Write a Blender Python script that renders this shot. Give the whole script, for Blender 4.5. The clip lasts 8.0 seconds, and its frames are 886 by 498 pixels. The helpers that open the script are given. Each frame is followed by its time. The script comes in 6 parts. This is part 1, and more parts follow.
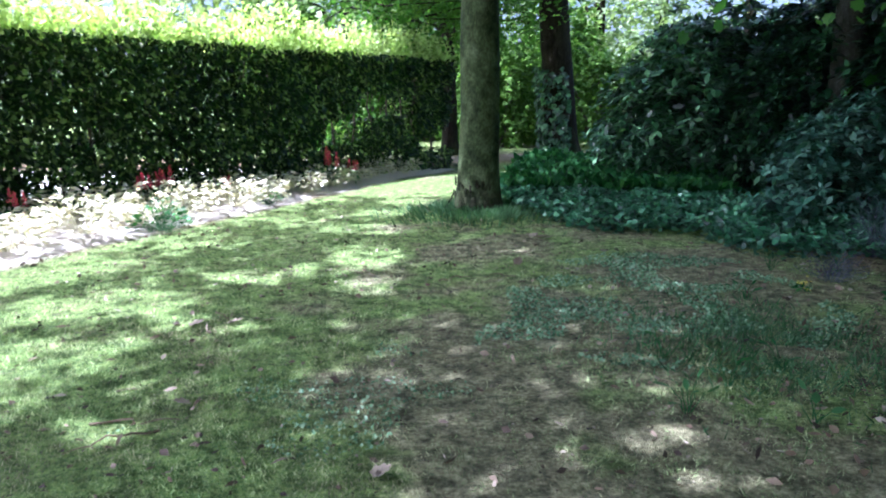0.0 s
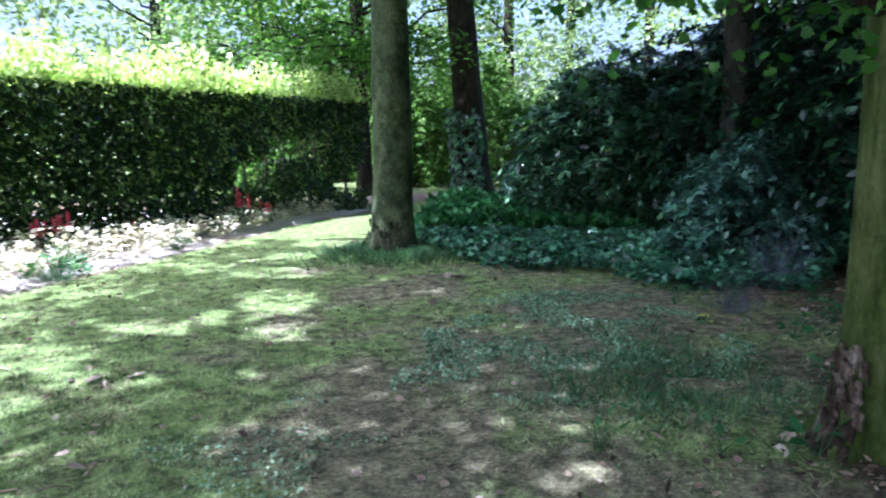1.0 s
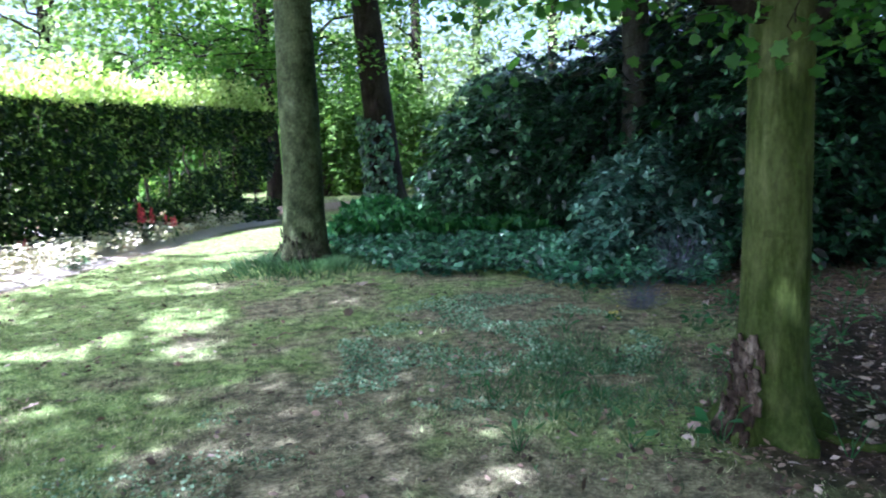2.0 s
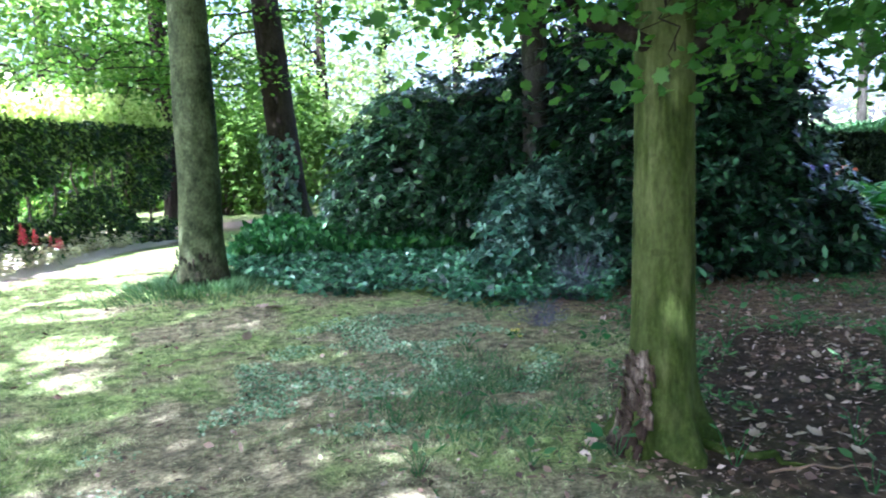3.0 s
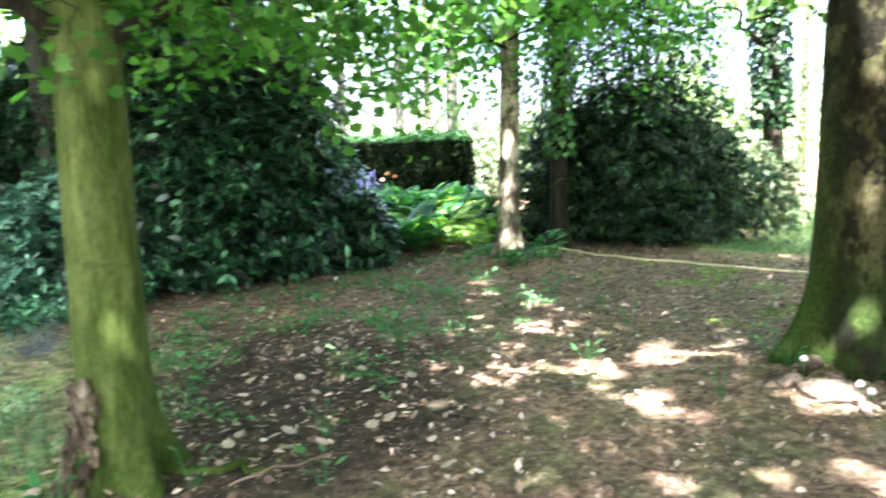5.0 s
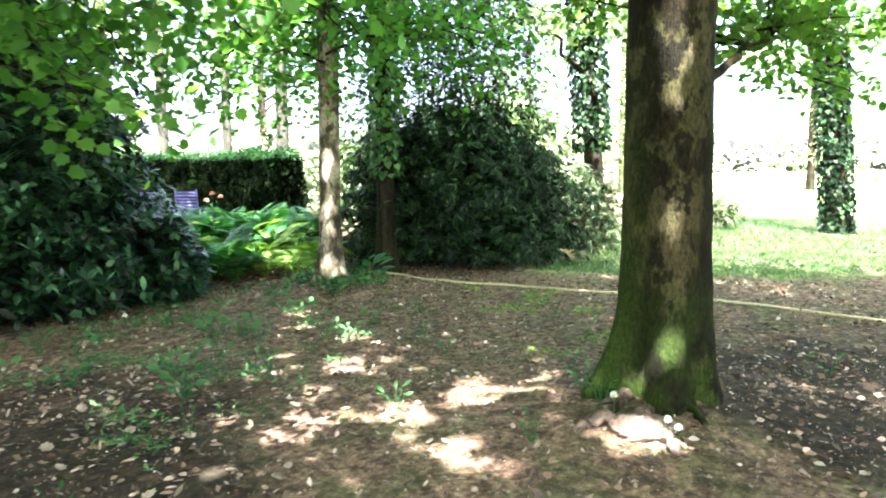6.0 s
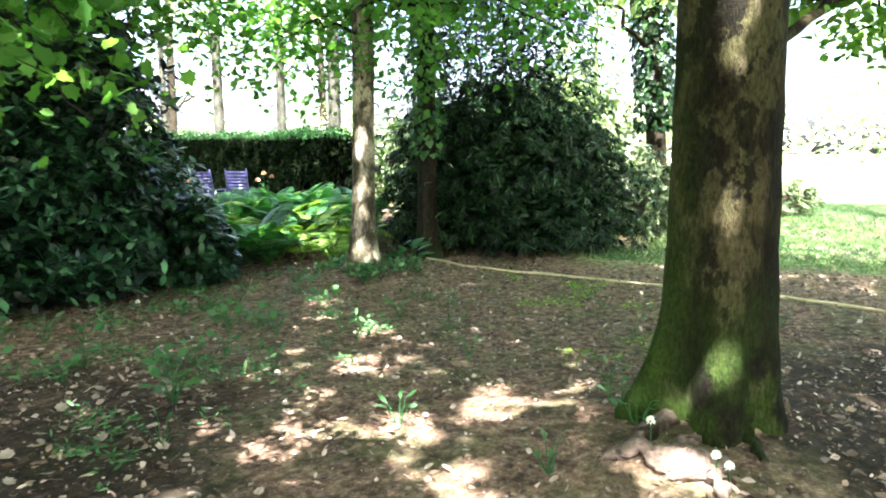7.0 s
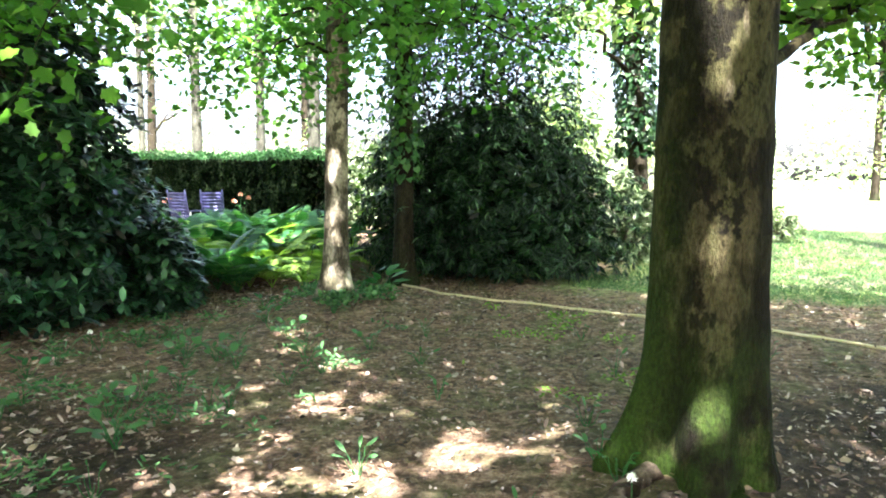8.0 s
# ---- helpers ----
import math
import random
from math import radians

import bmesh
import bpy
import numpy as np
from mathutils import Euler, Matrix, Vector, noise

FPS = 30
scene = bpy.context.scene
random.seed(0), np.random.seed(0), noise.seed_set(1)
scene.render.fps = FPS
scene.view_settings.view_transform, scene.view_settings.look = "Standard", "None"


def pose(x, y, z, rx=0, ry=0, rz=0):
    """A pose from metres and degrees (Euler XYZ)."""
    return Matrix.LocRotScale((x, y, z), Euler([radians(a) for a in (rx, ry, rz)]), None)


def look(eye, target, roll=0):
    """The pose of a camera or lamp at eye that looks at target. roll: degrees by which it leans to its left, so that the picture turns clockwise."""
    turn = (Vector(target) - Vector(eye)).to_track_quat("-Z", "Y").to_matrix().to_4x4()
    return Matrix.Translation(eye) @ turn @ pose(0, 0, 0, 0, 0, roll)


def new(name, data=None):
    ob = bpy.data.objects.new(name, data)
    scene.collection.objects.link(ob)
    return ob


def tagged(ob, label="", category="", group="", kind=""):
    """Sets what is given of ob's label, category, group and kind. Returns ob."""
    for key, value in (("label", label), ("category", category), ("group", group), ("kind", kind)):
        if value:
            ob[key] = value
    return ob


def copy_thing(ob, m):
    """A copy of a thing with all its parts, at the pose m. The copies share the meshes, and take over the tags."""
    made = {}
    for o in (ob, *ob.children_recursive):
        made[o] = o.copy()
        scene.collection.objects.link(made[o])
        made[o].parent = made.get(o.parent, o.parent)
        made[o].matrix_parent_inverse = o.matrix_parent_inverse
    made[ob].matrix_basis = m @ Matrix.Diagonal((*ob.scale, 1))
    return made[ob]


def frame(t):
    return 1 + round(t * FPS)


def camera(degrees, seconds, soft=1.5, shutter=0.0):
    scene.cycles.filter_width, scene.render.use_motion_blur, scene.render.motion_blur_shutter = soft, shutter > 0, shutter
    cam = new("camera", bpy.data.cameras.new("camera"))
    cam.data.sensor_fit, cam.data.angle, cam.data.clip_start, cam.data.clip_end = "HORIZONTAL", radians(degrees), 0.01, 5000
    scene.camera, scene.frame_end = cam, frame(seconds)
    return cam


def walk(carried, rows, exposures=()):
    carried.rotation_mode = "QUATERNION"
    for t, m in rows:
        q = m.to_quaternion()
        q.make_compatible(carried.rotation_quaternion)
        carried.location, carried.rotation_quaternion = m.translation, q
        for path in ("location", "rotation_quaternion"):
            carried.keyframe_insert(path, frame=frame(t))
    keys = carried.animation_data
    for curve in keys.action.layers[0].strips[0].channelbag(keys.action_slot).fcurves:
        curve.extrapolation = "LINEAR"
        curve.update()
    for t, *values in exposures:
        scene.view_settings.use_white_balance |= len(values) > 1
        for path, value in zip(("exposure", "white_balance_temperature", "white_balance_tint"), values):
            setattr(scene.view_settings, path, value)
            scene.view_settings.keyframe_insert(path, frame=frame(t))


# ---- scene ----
# the camera and its walk
cam = camera(63.7, 8.0, soft=1.9, shutter=0.35)
ROWS = [
    (0.0, -0.010, -0.020, 1.505, -0.30, -11.75, 0.50),
    (0.5, 0.000, -0.010, 1.524, -1.94, -10.11, 1.88),
    (1.0, 0.032, 0.008, 1.526, -6.97, -8.71, 0.70),
    (1.5, 0.048, 0.020, 1.531, -10.20, -8.68, 0.80),
    (2.8, 0.108, 0.031, 1.547, -20.11, -7.47, 2.15),
    (3.0, 0.128, 0.045, 1.549, -21.25, -7.20, 1.60),
    (3.5, 0.182, 0.036, 1.549, -27.00, -6.54, 0.95),
    (4.0, 0.262, 0.003, 1.541, -34.59, -5.93, -0.15),
    (4.5, 0.469, -0.032, 1.493, -45.88, -7.29, 0.33),
    (5.0, 0.823, -0.153, 1.493, -53.37, -7.32, 1.29),
    (5.2, 0.945, -0.167, 1.522, -57.17, -6.78, 0.42),
    (6.3, 1.628, -0.134, 1.500, -66.34, -6.07, 1.13),
    (6.5, 1.770, -0.154, 1.492, -63.64, -4.51, 0.73),
    (7.0, 2.125, -0.129, 1.495, -60.61, -7.48, 0.54),
    (7.5, 2.343, -0.062, 1.509, -62.47, -5.78, -1.33),
    (8.0, 2.437, -0.059, 1.523, -61.89, -5.74, -0.08),
]
EXPOSURES = [(0.0, 2.65, 4850, 25), (1.5, 2.8, 4800, 31), (2.8, 3.6, 4950, 31), (3.5, 4.0, 5050, 28), (4.5, 4.5, 5480, 20), (5.2, 4.75, 5850, 16), (6.5, 4.5, 5980, 16), (8.0, 4.38, 6020, 17)]
walk(cam, [(t, pose(x, y, z, 90 + pitch, roll, yaw)) for t, x, y, z, yaw, pitch, roll in ROWS], EXPOSURES)

# world and sun: a high summer sun from the west, through the crowns
SUN = Vector((-0.88, -0.47, 1.45)).normalized()
world = bpy.data.worlds.new("world")
scene.world = world
world.use_nodes = True
wt = world.node_tree
sky = wt.nodes.new("ShaderNodeTexSky")
sky.sky_type = "NISHITA"
sky.sun_disc = False
sky.sun_elevation = math.asin(SUN.z)
sky.sun_rotation = math.atan2(SUN.x, SUN.y)
sky.dust_density = 7.0
wt.links.new(sky.outputs["Color"], wt.nodes["Background"].inputs["Color"])
wt.nodes["Background"].inputs["Strength"].default_value = 0.085
sun_data = bpy.data.lights.new("sun", "SUN")
sun_data.energy, sun_data.angle, sun_data.color = 3.8, radians(0.53), (1.0, 0.94, 0.83)
sun = new("sun", sun_data)
sun.matrix_world = look(SUN * 60, (0, 0, 0))

rng = np.random.default_rng(7)


# ---- small mathematics ----
def smooth(a, b, x):
    t = np.clip((x - a) / (b - a), 0, 1)
    return t * t * (3 - 2 * t)


def lattice(i, j, seed):
    h = np.sin(i * 127.1 + j * 311.7 + seed * 74.7) * 43758.5453
    return h - np.floor(h)


def vnoise(x, y, seed=0):
    """Smooth value noise from 0 to 1."""
    x, y = np.asarray(x, float), np.asarray(y, float)
    i, j = np.floor(x), np.floor(y)
    u, v = x - i, y - j
    u, v = u * u * (3 - 2 * u), v * v * (3 - 2 * v)
    a, b = lattice(i, j, seed), lattice(i + 1, j, seed)
    c, d = lattice(i, j + 1, seed), lattice(i + 1, j + 1, seed)
    return (a * (1 - u) + b * u) * (1 - v) + (c * (1 - u) + d * u) * v


def inside(x, y, poly):
    hit = np.zeros(np.shape(x), bool)
    for (x0, y0), (x1, y1) in zip(poly, poly[1:] + poly[:1]):
        if y0 != y1:
            hit ^= ((y0 > y) != (y1 > y)) & (x < (x1 - x0) * (y - y0) / (y1 - y0) + x0)
    return hit


def unit(a):
    return a / np.maximum(np.linalg.norm(a, axis=-1, keepdims=True), 1e-9)


# ---- the lie of the land ----
BED_FRONT = [(-6.6, 0.5), (-4.08, 6.4), (-3.6, 7.65), (-2.88, 9.43), (-1.43, 12.86), (0.27, 15.97)]
HEDGE_A, HEDGE_B = (-9.6, 3.6), (0.0, 16.9)
MOUNDS = ((5.95, 0.45, 0.16, 0.9), (9.1, 4.9, 0.13, 0.9), (2.48, 2.98, 0.06, 0.6), (0.55, 9.45, 0.08, 0.8), (3.0, 17.9, 0.1, 1.0))


def bed_x(y):
    return np.interp(y, [p[1] for p in BED_FRONT], [p[0] for p in BED_FRONT])


def gz(x, y):
    x, y = np.asarray(x, float), np.asarray(y, float)
    z = 0.05 * (vnoise(x * 0.5, y * 0.5, 3) - 0.5) + 0.02 * (vnoise(x * 2.3, y * 2.3, 4) - 0.5)
    for cx, cy, h, r in MOUNDS:
        z = z + h * np.exp(-((x - cx) ** 2 + (y - cy) ** 2) / r ** 2)
    bed = smooth(0.0, 0.5, bed_x(y) - x) * (y < 16.2) * (y > 0)
    return z + 0.05 * bed


def lawn_mask(x, y):
    """1 on mown grass, 0 on the bare woodland floor."""
    n = (vnoise(x * 0.8, y * 0.8, 11) - 0.5) * 1.3 + (vnoise(x * 2.7, y * 2.7, 12) - 0.5) * 0.6
    left = smooth(-0.5, 0.7, (2.15 + 0.23 * y - x) + n * 0.9)
    left = left * smooth(-0.1, 0.25, x - bed_x(y)) * smooth(0.25, 0.85, np.hypot(x - 2.62, y - 2.8) + 0.3 * n)
    right = smooth(-0.8, 1.2, x - 12.4 + 0.35 * np.minimum(y, 3) + n) * smooth(-0.5, 1.0, 3.2 + 0.05 * (x - 12) - y + n)
    far = smooth(18.8, 20.5, y + n)
    return np.clip(np.maximum(np.maximum(left * smooth(18.5, 16.5, y), right), far * 0.8), 0, 1)


def worn(x, y):
    """How far the turf is worn down to dry straw and soil."""
    n = vnoise(x * 1.1, y * 1.1, 91) * 0.6 + vnoise(x * 3.2, y * 3.2, 92) * 0.4
    near = np.exp(-(((x - 1.3) / 2.2) ** 2 + ((y - 4.6) / 2.3) ** 2))
    return np.clip(near * 0.75 + (n - 0.5) * 2.6, 0, 1) * (1 - 0.65 * smooth(0.2, -1.8, x))


def path_mask(x, y):
    d = np.abs(y - (19.2 + 0.12 * (x - 2)))
    return smooth(1.3, 0.6, d) * smooth(-3, 0, x)


# ---- patches of sun that reach the ground through gaps in the crowns: x, y, half-lengths ----
GAPS = [
    (-0.79, 6.82, 0.3, 0.68, 3), (-0.62, 5.94, 0.19, 0.35, 4), (-2.39, 5.25, 0.5, 0.36, -1), (-2.43, 4.26, 0.42, 0.2, 16), (-2.62, 3.97, 0.25, 0.17, 12), (-1.91, 4.77, 0.16, 0.2, -4), (-1.44, 4.64, 0.15, 0.09, -1),
    (-3.63, 6.17, 0.52, 0.28, -3), (-3.38, 6.6, 0.55, 0.25, -3), (-1.64, 6.05, 0.34, 0.2, 6), (-0.89, 8.47, 0.43, 0.25, -14), (-0.75, 9.6, 0.4, 0.25, -10), (-0.5, 10.8, 0.5, 0.3, -10), (-3.0, 7.6, 0.5, 0.2, -8), (-1.69, 3.09, 0.11, 0.1, -3),
    (1.07, 3.06, 0.1, 0.09, -1), (0.89, 2.92, 0.09, 0.05, -1), (1.02, 2.62, 0.05, 0.08, -3), (1.28, 2.54, 0.06, 0.03, 0),
    (5.28, 1.85, 0.25, 0.24, -64), (5.87, 1.61, 0.22, 0.26, -72), (4.96, 2.4, 0.2, 0.16, -62), (4.76, 2.37, 0.15, 0.12, -62), (4.84, 2.85, 0.1, 0.08, -63), (4.65, 3.09, 0.07, 0.05, -61), (5.45, 2.68, 0.13, 0.14, -59),
    (6.22, 2.81, 0.2, 0.26, -59), (6.47, 2.63, 0.08, 0.14, -58), (7.21, 4.08, 0.18, 0.1, -53), (6.77, 3.67, 0.1, 0.08, -55), (7.02, 3.35, 0.15, 0.14, -58), (6.25, 2.21, 0.06, 0.08, -57), (5.84, 1.32, 0.18, 0.06, -76),
    (5.29, 3.19, 0.1, 0.04, -63), (4.88, 1.45, 0.26, 0.13, -72), (5.26, 0.46, 0.18, 0.2, -70), (4.42, 0.13, 0.09, 0.18, -56), (4.17, 0.5, 0.08, 0.12, -57), (3.88, 0.82, 0.1, 0.05, -55),
    (7.6, 4.4, 0.25, 0.08, 0),
]
# slits of sun that fall on the stems of the sycamore and the stout beech
SLITS = [(5.81, 0.61, 0.07, 0.055), (5.86, 0.57, 0.06, 0.05), (5.92, 0.53, 0.07, 0.05), (5.99, 0.47, 0.07, 0.06), (6.48, 0.73, 0.12, 0.07), (7.1, 1.08, 0.13, 0.08), (6.94, 0.98, 0.12, 0.06),
         (2.885, 3.125, 0.065, 0.05), (2.88, 3.05, 0.065, 0.045), (2.724, 3.025, 0.075, 0.055), (2.57, 2.91, 0.045, 0.055), (3.294, 3.3, 0.075, 0.06), (3.55, 3.43, 0.08, 0.05),
         (9.2, 4.97, 0.1, 0.12), (9.5, 5.14, 0.06, 0.08), (9.7, 5.23, 0.12, 0.1), (10.05, 5.43, 0.12, 0.1)]


def lit(P):
    """Whether a leaf at P would shade ground that lies in the sun."""
    g = P[:, :2] - np.array([SUN.x, SUN.y]) * (P[:, 2] / SUN.z)[:, None]
    wob = (vnoise(g[:, 0] * 4.3, g[:, 1] * 4.3, 21) - 0.5) * 1.3
    out = np.zeros(len(P), bool)
    for x, y, a, b, deg in GAPS:
        c, k = math.cos(radians(deg)), math.sin(radians(deg))
        dx, dy = g[:, 0] - x, g[:, 1] - y
        out |= ((dx * c + dy * k) / (a + 0.01)) ** 2 + ((dy * c - dx * k) / (b + 0.01)) ** 2 < 1 + wob
    out |= (bed_x(g[:, 1]) - g[:, 0] + 0.28 + 0.4 * wob > 0) & (g[:, 1] > -4) & (g[:, 1] < 15.5)
    out |= (g[:, 0] > 22 + 2 * wob) & (g[:, 1] < 6)
    out |= inside(g[:, 0], g[:, 1], [(9.3, 6.9), (10.0, 6.1), (12.6, 7.6), (12.0, 9.0)]) & (vnoise(g[:, 0] * 2.4, g[:, 1] * 2.4, 36) > 0.52)
    out |= (vnoise(g[:, 0] * 1.6, g[:, 1] * 2.6, 31) > 0.93 - 0.2 * smooth(-0.8, -3.0, g[:, 0] + 0.05 * (g[:, 1] - 5))) & (g[:, 0] < -0.4) & (g[:, 1] > 3.5)
    out |= (vnoise(g[:, 0] * 5.5, g[:, 1] * 7.5, 33) > 0.8) & (g[:, 0] > 3.8) & (g[:, 0] < 7.6) & (g[:, 1] > 0.9) & (g[:, 1] < 4.0) & ~inside(g[:, 0], g[:, 1], [(5.6, 0.0), (7.8, 0.9), (7.6, 1.6), (5.7, 0.75)])
    return out


def slit(P):
    """Whether a leaf at P would shade one of the sunlit spots on the stems."""
    g = P[:, :2] - np.array([SUN.x, SUN.y]) * (P[:, 2] / SUN.z)[:, None]
    out = np.zeros(len(P), bool)
    for x, y, a, b in SLITS:
        u, v = (g[:, 0] - x) * 0.88 + (g[:, 1] - y) * 0.47, (g[:, 1] - y) * 0.88 - (g[:, 0] - x) * 0.47
        out |= (u / a) ** 2 + (v / b) ** 2 < 1.0
    return out


# ---- materials ----
def material(name):
    m = bpy.data.materials.new(name)
    m.use_nodes = True
    nt = m.node_tree
    return m, nt, nt.nodes["Principled BSDF"]


def add(nt, kind, **values):
    n = nt.nodes.new(kind)
    for key, value in values.items():
        n.inputs[key.replace("_", " ")].default_value = value
    return n


def ramp(nt, source, stops):
    r = nt.nodes.new("ShaderNodeValToRGB")
    el = r.color_ramp.elements
    while len(el) < len(stops):
        el.new(0.5)
    for e, (p, c) in zip(el, stops):
        e.position, e.color = p, (*c, 1)
    nt.links.new(source, r.inputs["Fac"])
    return r.outputs["Color"]


def mixed(nt, fac, a, b, blend="MIX"):
    n = nt.nodes.new("ShaderNodeMix")
    n.data_type, n.blend_type = "RGBA", blend
    for socket, value in ((n.inputs[0], fac), (n.inputs[6], a), (n.inputs[7], b)):
        if isinstance(value, bpy.types.NodeSocket):
            nt.links.new(value, socket)
        elif isinstance(value, tuple):
            socket.default_value = (*value, 1)
        else:
            socket.default_value = value
    return n.outputs[2]


def texture(nt, scale, detail=4, rough=0.55, stretch=None, kind="ShaderNodeTexNoise"):
    c = nt.nodes.new("ShaderNodeTexCoord")
    n = nt.nodes.new(kind)
    n.inputs["Scale"].default_value = scale
    if kind == "ShaderNodeTexNoise":
        n.inputs["Detail"].default_value, n.inputs["Roughness"].default_value = detail, rough
    if stretch:
        mp = add(nt, "ShaderNodeMapping", Scale=stretch)
        nt.links.new(c.outputs["Object"], mp.inputs["Vector"])
        nt.links.new(mp.outputs["Vector"], n.inputs["Vector"])
    else:
        nt.links.new(c.outputs["Object"], n.inputs["Vector"])
    return n.outputs[0]


def bump(nt, bsdf, height, strength=0.5, distance=0.02):
    b = add(nt, "ShaderNodeBump", Strength=strength, Distance=distance)
    nt.links.new(height, b.inputs["Height"])
    nt.links.new(b.outputs["Normal"], bsdf.inputs["Normal"])


def leaf_material(name, dark, mid, light, rough=0.5, through_light=0.35, glow=None, gloss=0.16, middle=0.55):
    """Leaves that differ one by one, with light coming through the blades."""
    m, nt, p = material(name)
    g = nt.nodes.new("ShaderNodeNewGeometry")
    c = ramp(nt, g.outputs["Random Per Island"], [(0.0, dark), (middle, mid), (1.0, light)])
    patch = ramp(nt, texture(nt, 1.3, 2), [(0.35, (0.72, 0.74, 0.7)), (0.65, (1.15, 1.12, 1.1))])
    c = mixed(nt, 1.0, c, patch, "MULTIPLY")
    nt.links.new(c, p.inputs["Base Color"])
    p.inputs["Roughness"].default_value = rough
    p.inputs["Specular IOR Level"].default_value = gloss
    tr = nt.nodes.new("ShaderNodeBsdfTranslucent")
    tint = mixed(nt, 1.0, c, glow or (1.5, 1.7, 0.7), "MULTIPLY")
    nt.links.new(tint, tr.inputs["Color"])
    mix = nt.nodes.new("ShaderNodeMixShader")
    mix.inputs[0].default_value = through_light
    nt.links.new(p.outputs[0], mix.inputs[1])
    nt.links.new(tr.outputs[0], mix.inputs[2])
    nt.links.new(mix.outputs[0], nt.nodes["Material Output"].inputs["Surface"])
    return m


def grass_material():
    """Blades that run from fresh green to straw in patches."""
    m, nt, p = material("grass_blades")
    g = nt.nodes.new("ShaderNodeNewGeometry")
    green = ramp(nt, g.outputs["Random Per Island"], [(0.0, (0.045, 0.09, 0.022)), (0.5, (0.2, 0.315, 0.1)), (1.0, (0.56, 0.64, 0.31))])
    straw = ramp(nt, g.outputs["Random Per Island"], [(0.0, (0.05, 0.042, 0.028)), (0.5, (0.26, 0.215, 0.14)), (1.0, (0.57, 0.49, 0.33))])
    a = ramp(nt, texture(nt, 1.7, 5, 0.62), [(0.45, (0, 0, 0)), (0.62, (0.75, 0.75, 0.75))])
    c = mixed(nt, a, green, straw)
    c = mixed(nt, 1.0, c, ramp(nt, texture(nt, 5.0, 3), [(0.38, (0.55, 0.57, 0.55)), (0.62, (1.55, 1.52, 1.5))]), "MULTIPLY")
    nt.links.new(c, p.inputs["Base Color"])
    p.inputs["Roughness"].default_value = 0.6
    p.inputs["Specular IOR Level"].default_value = 0.2
    return m


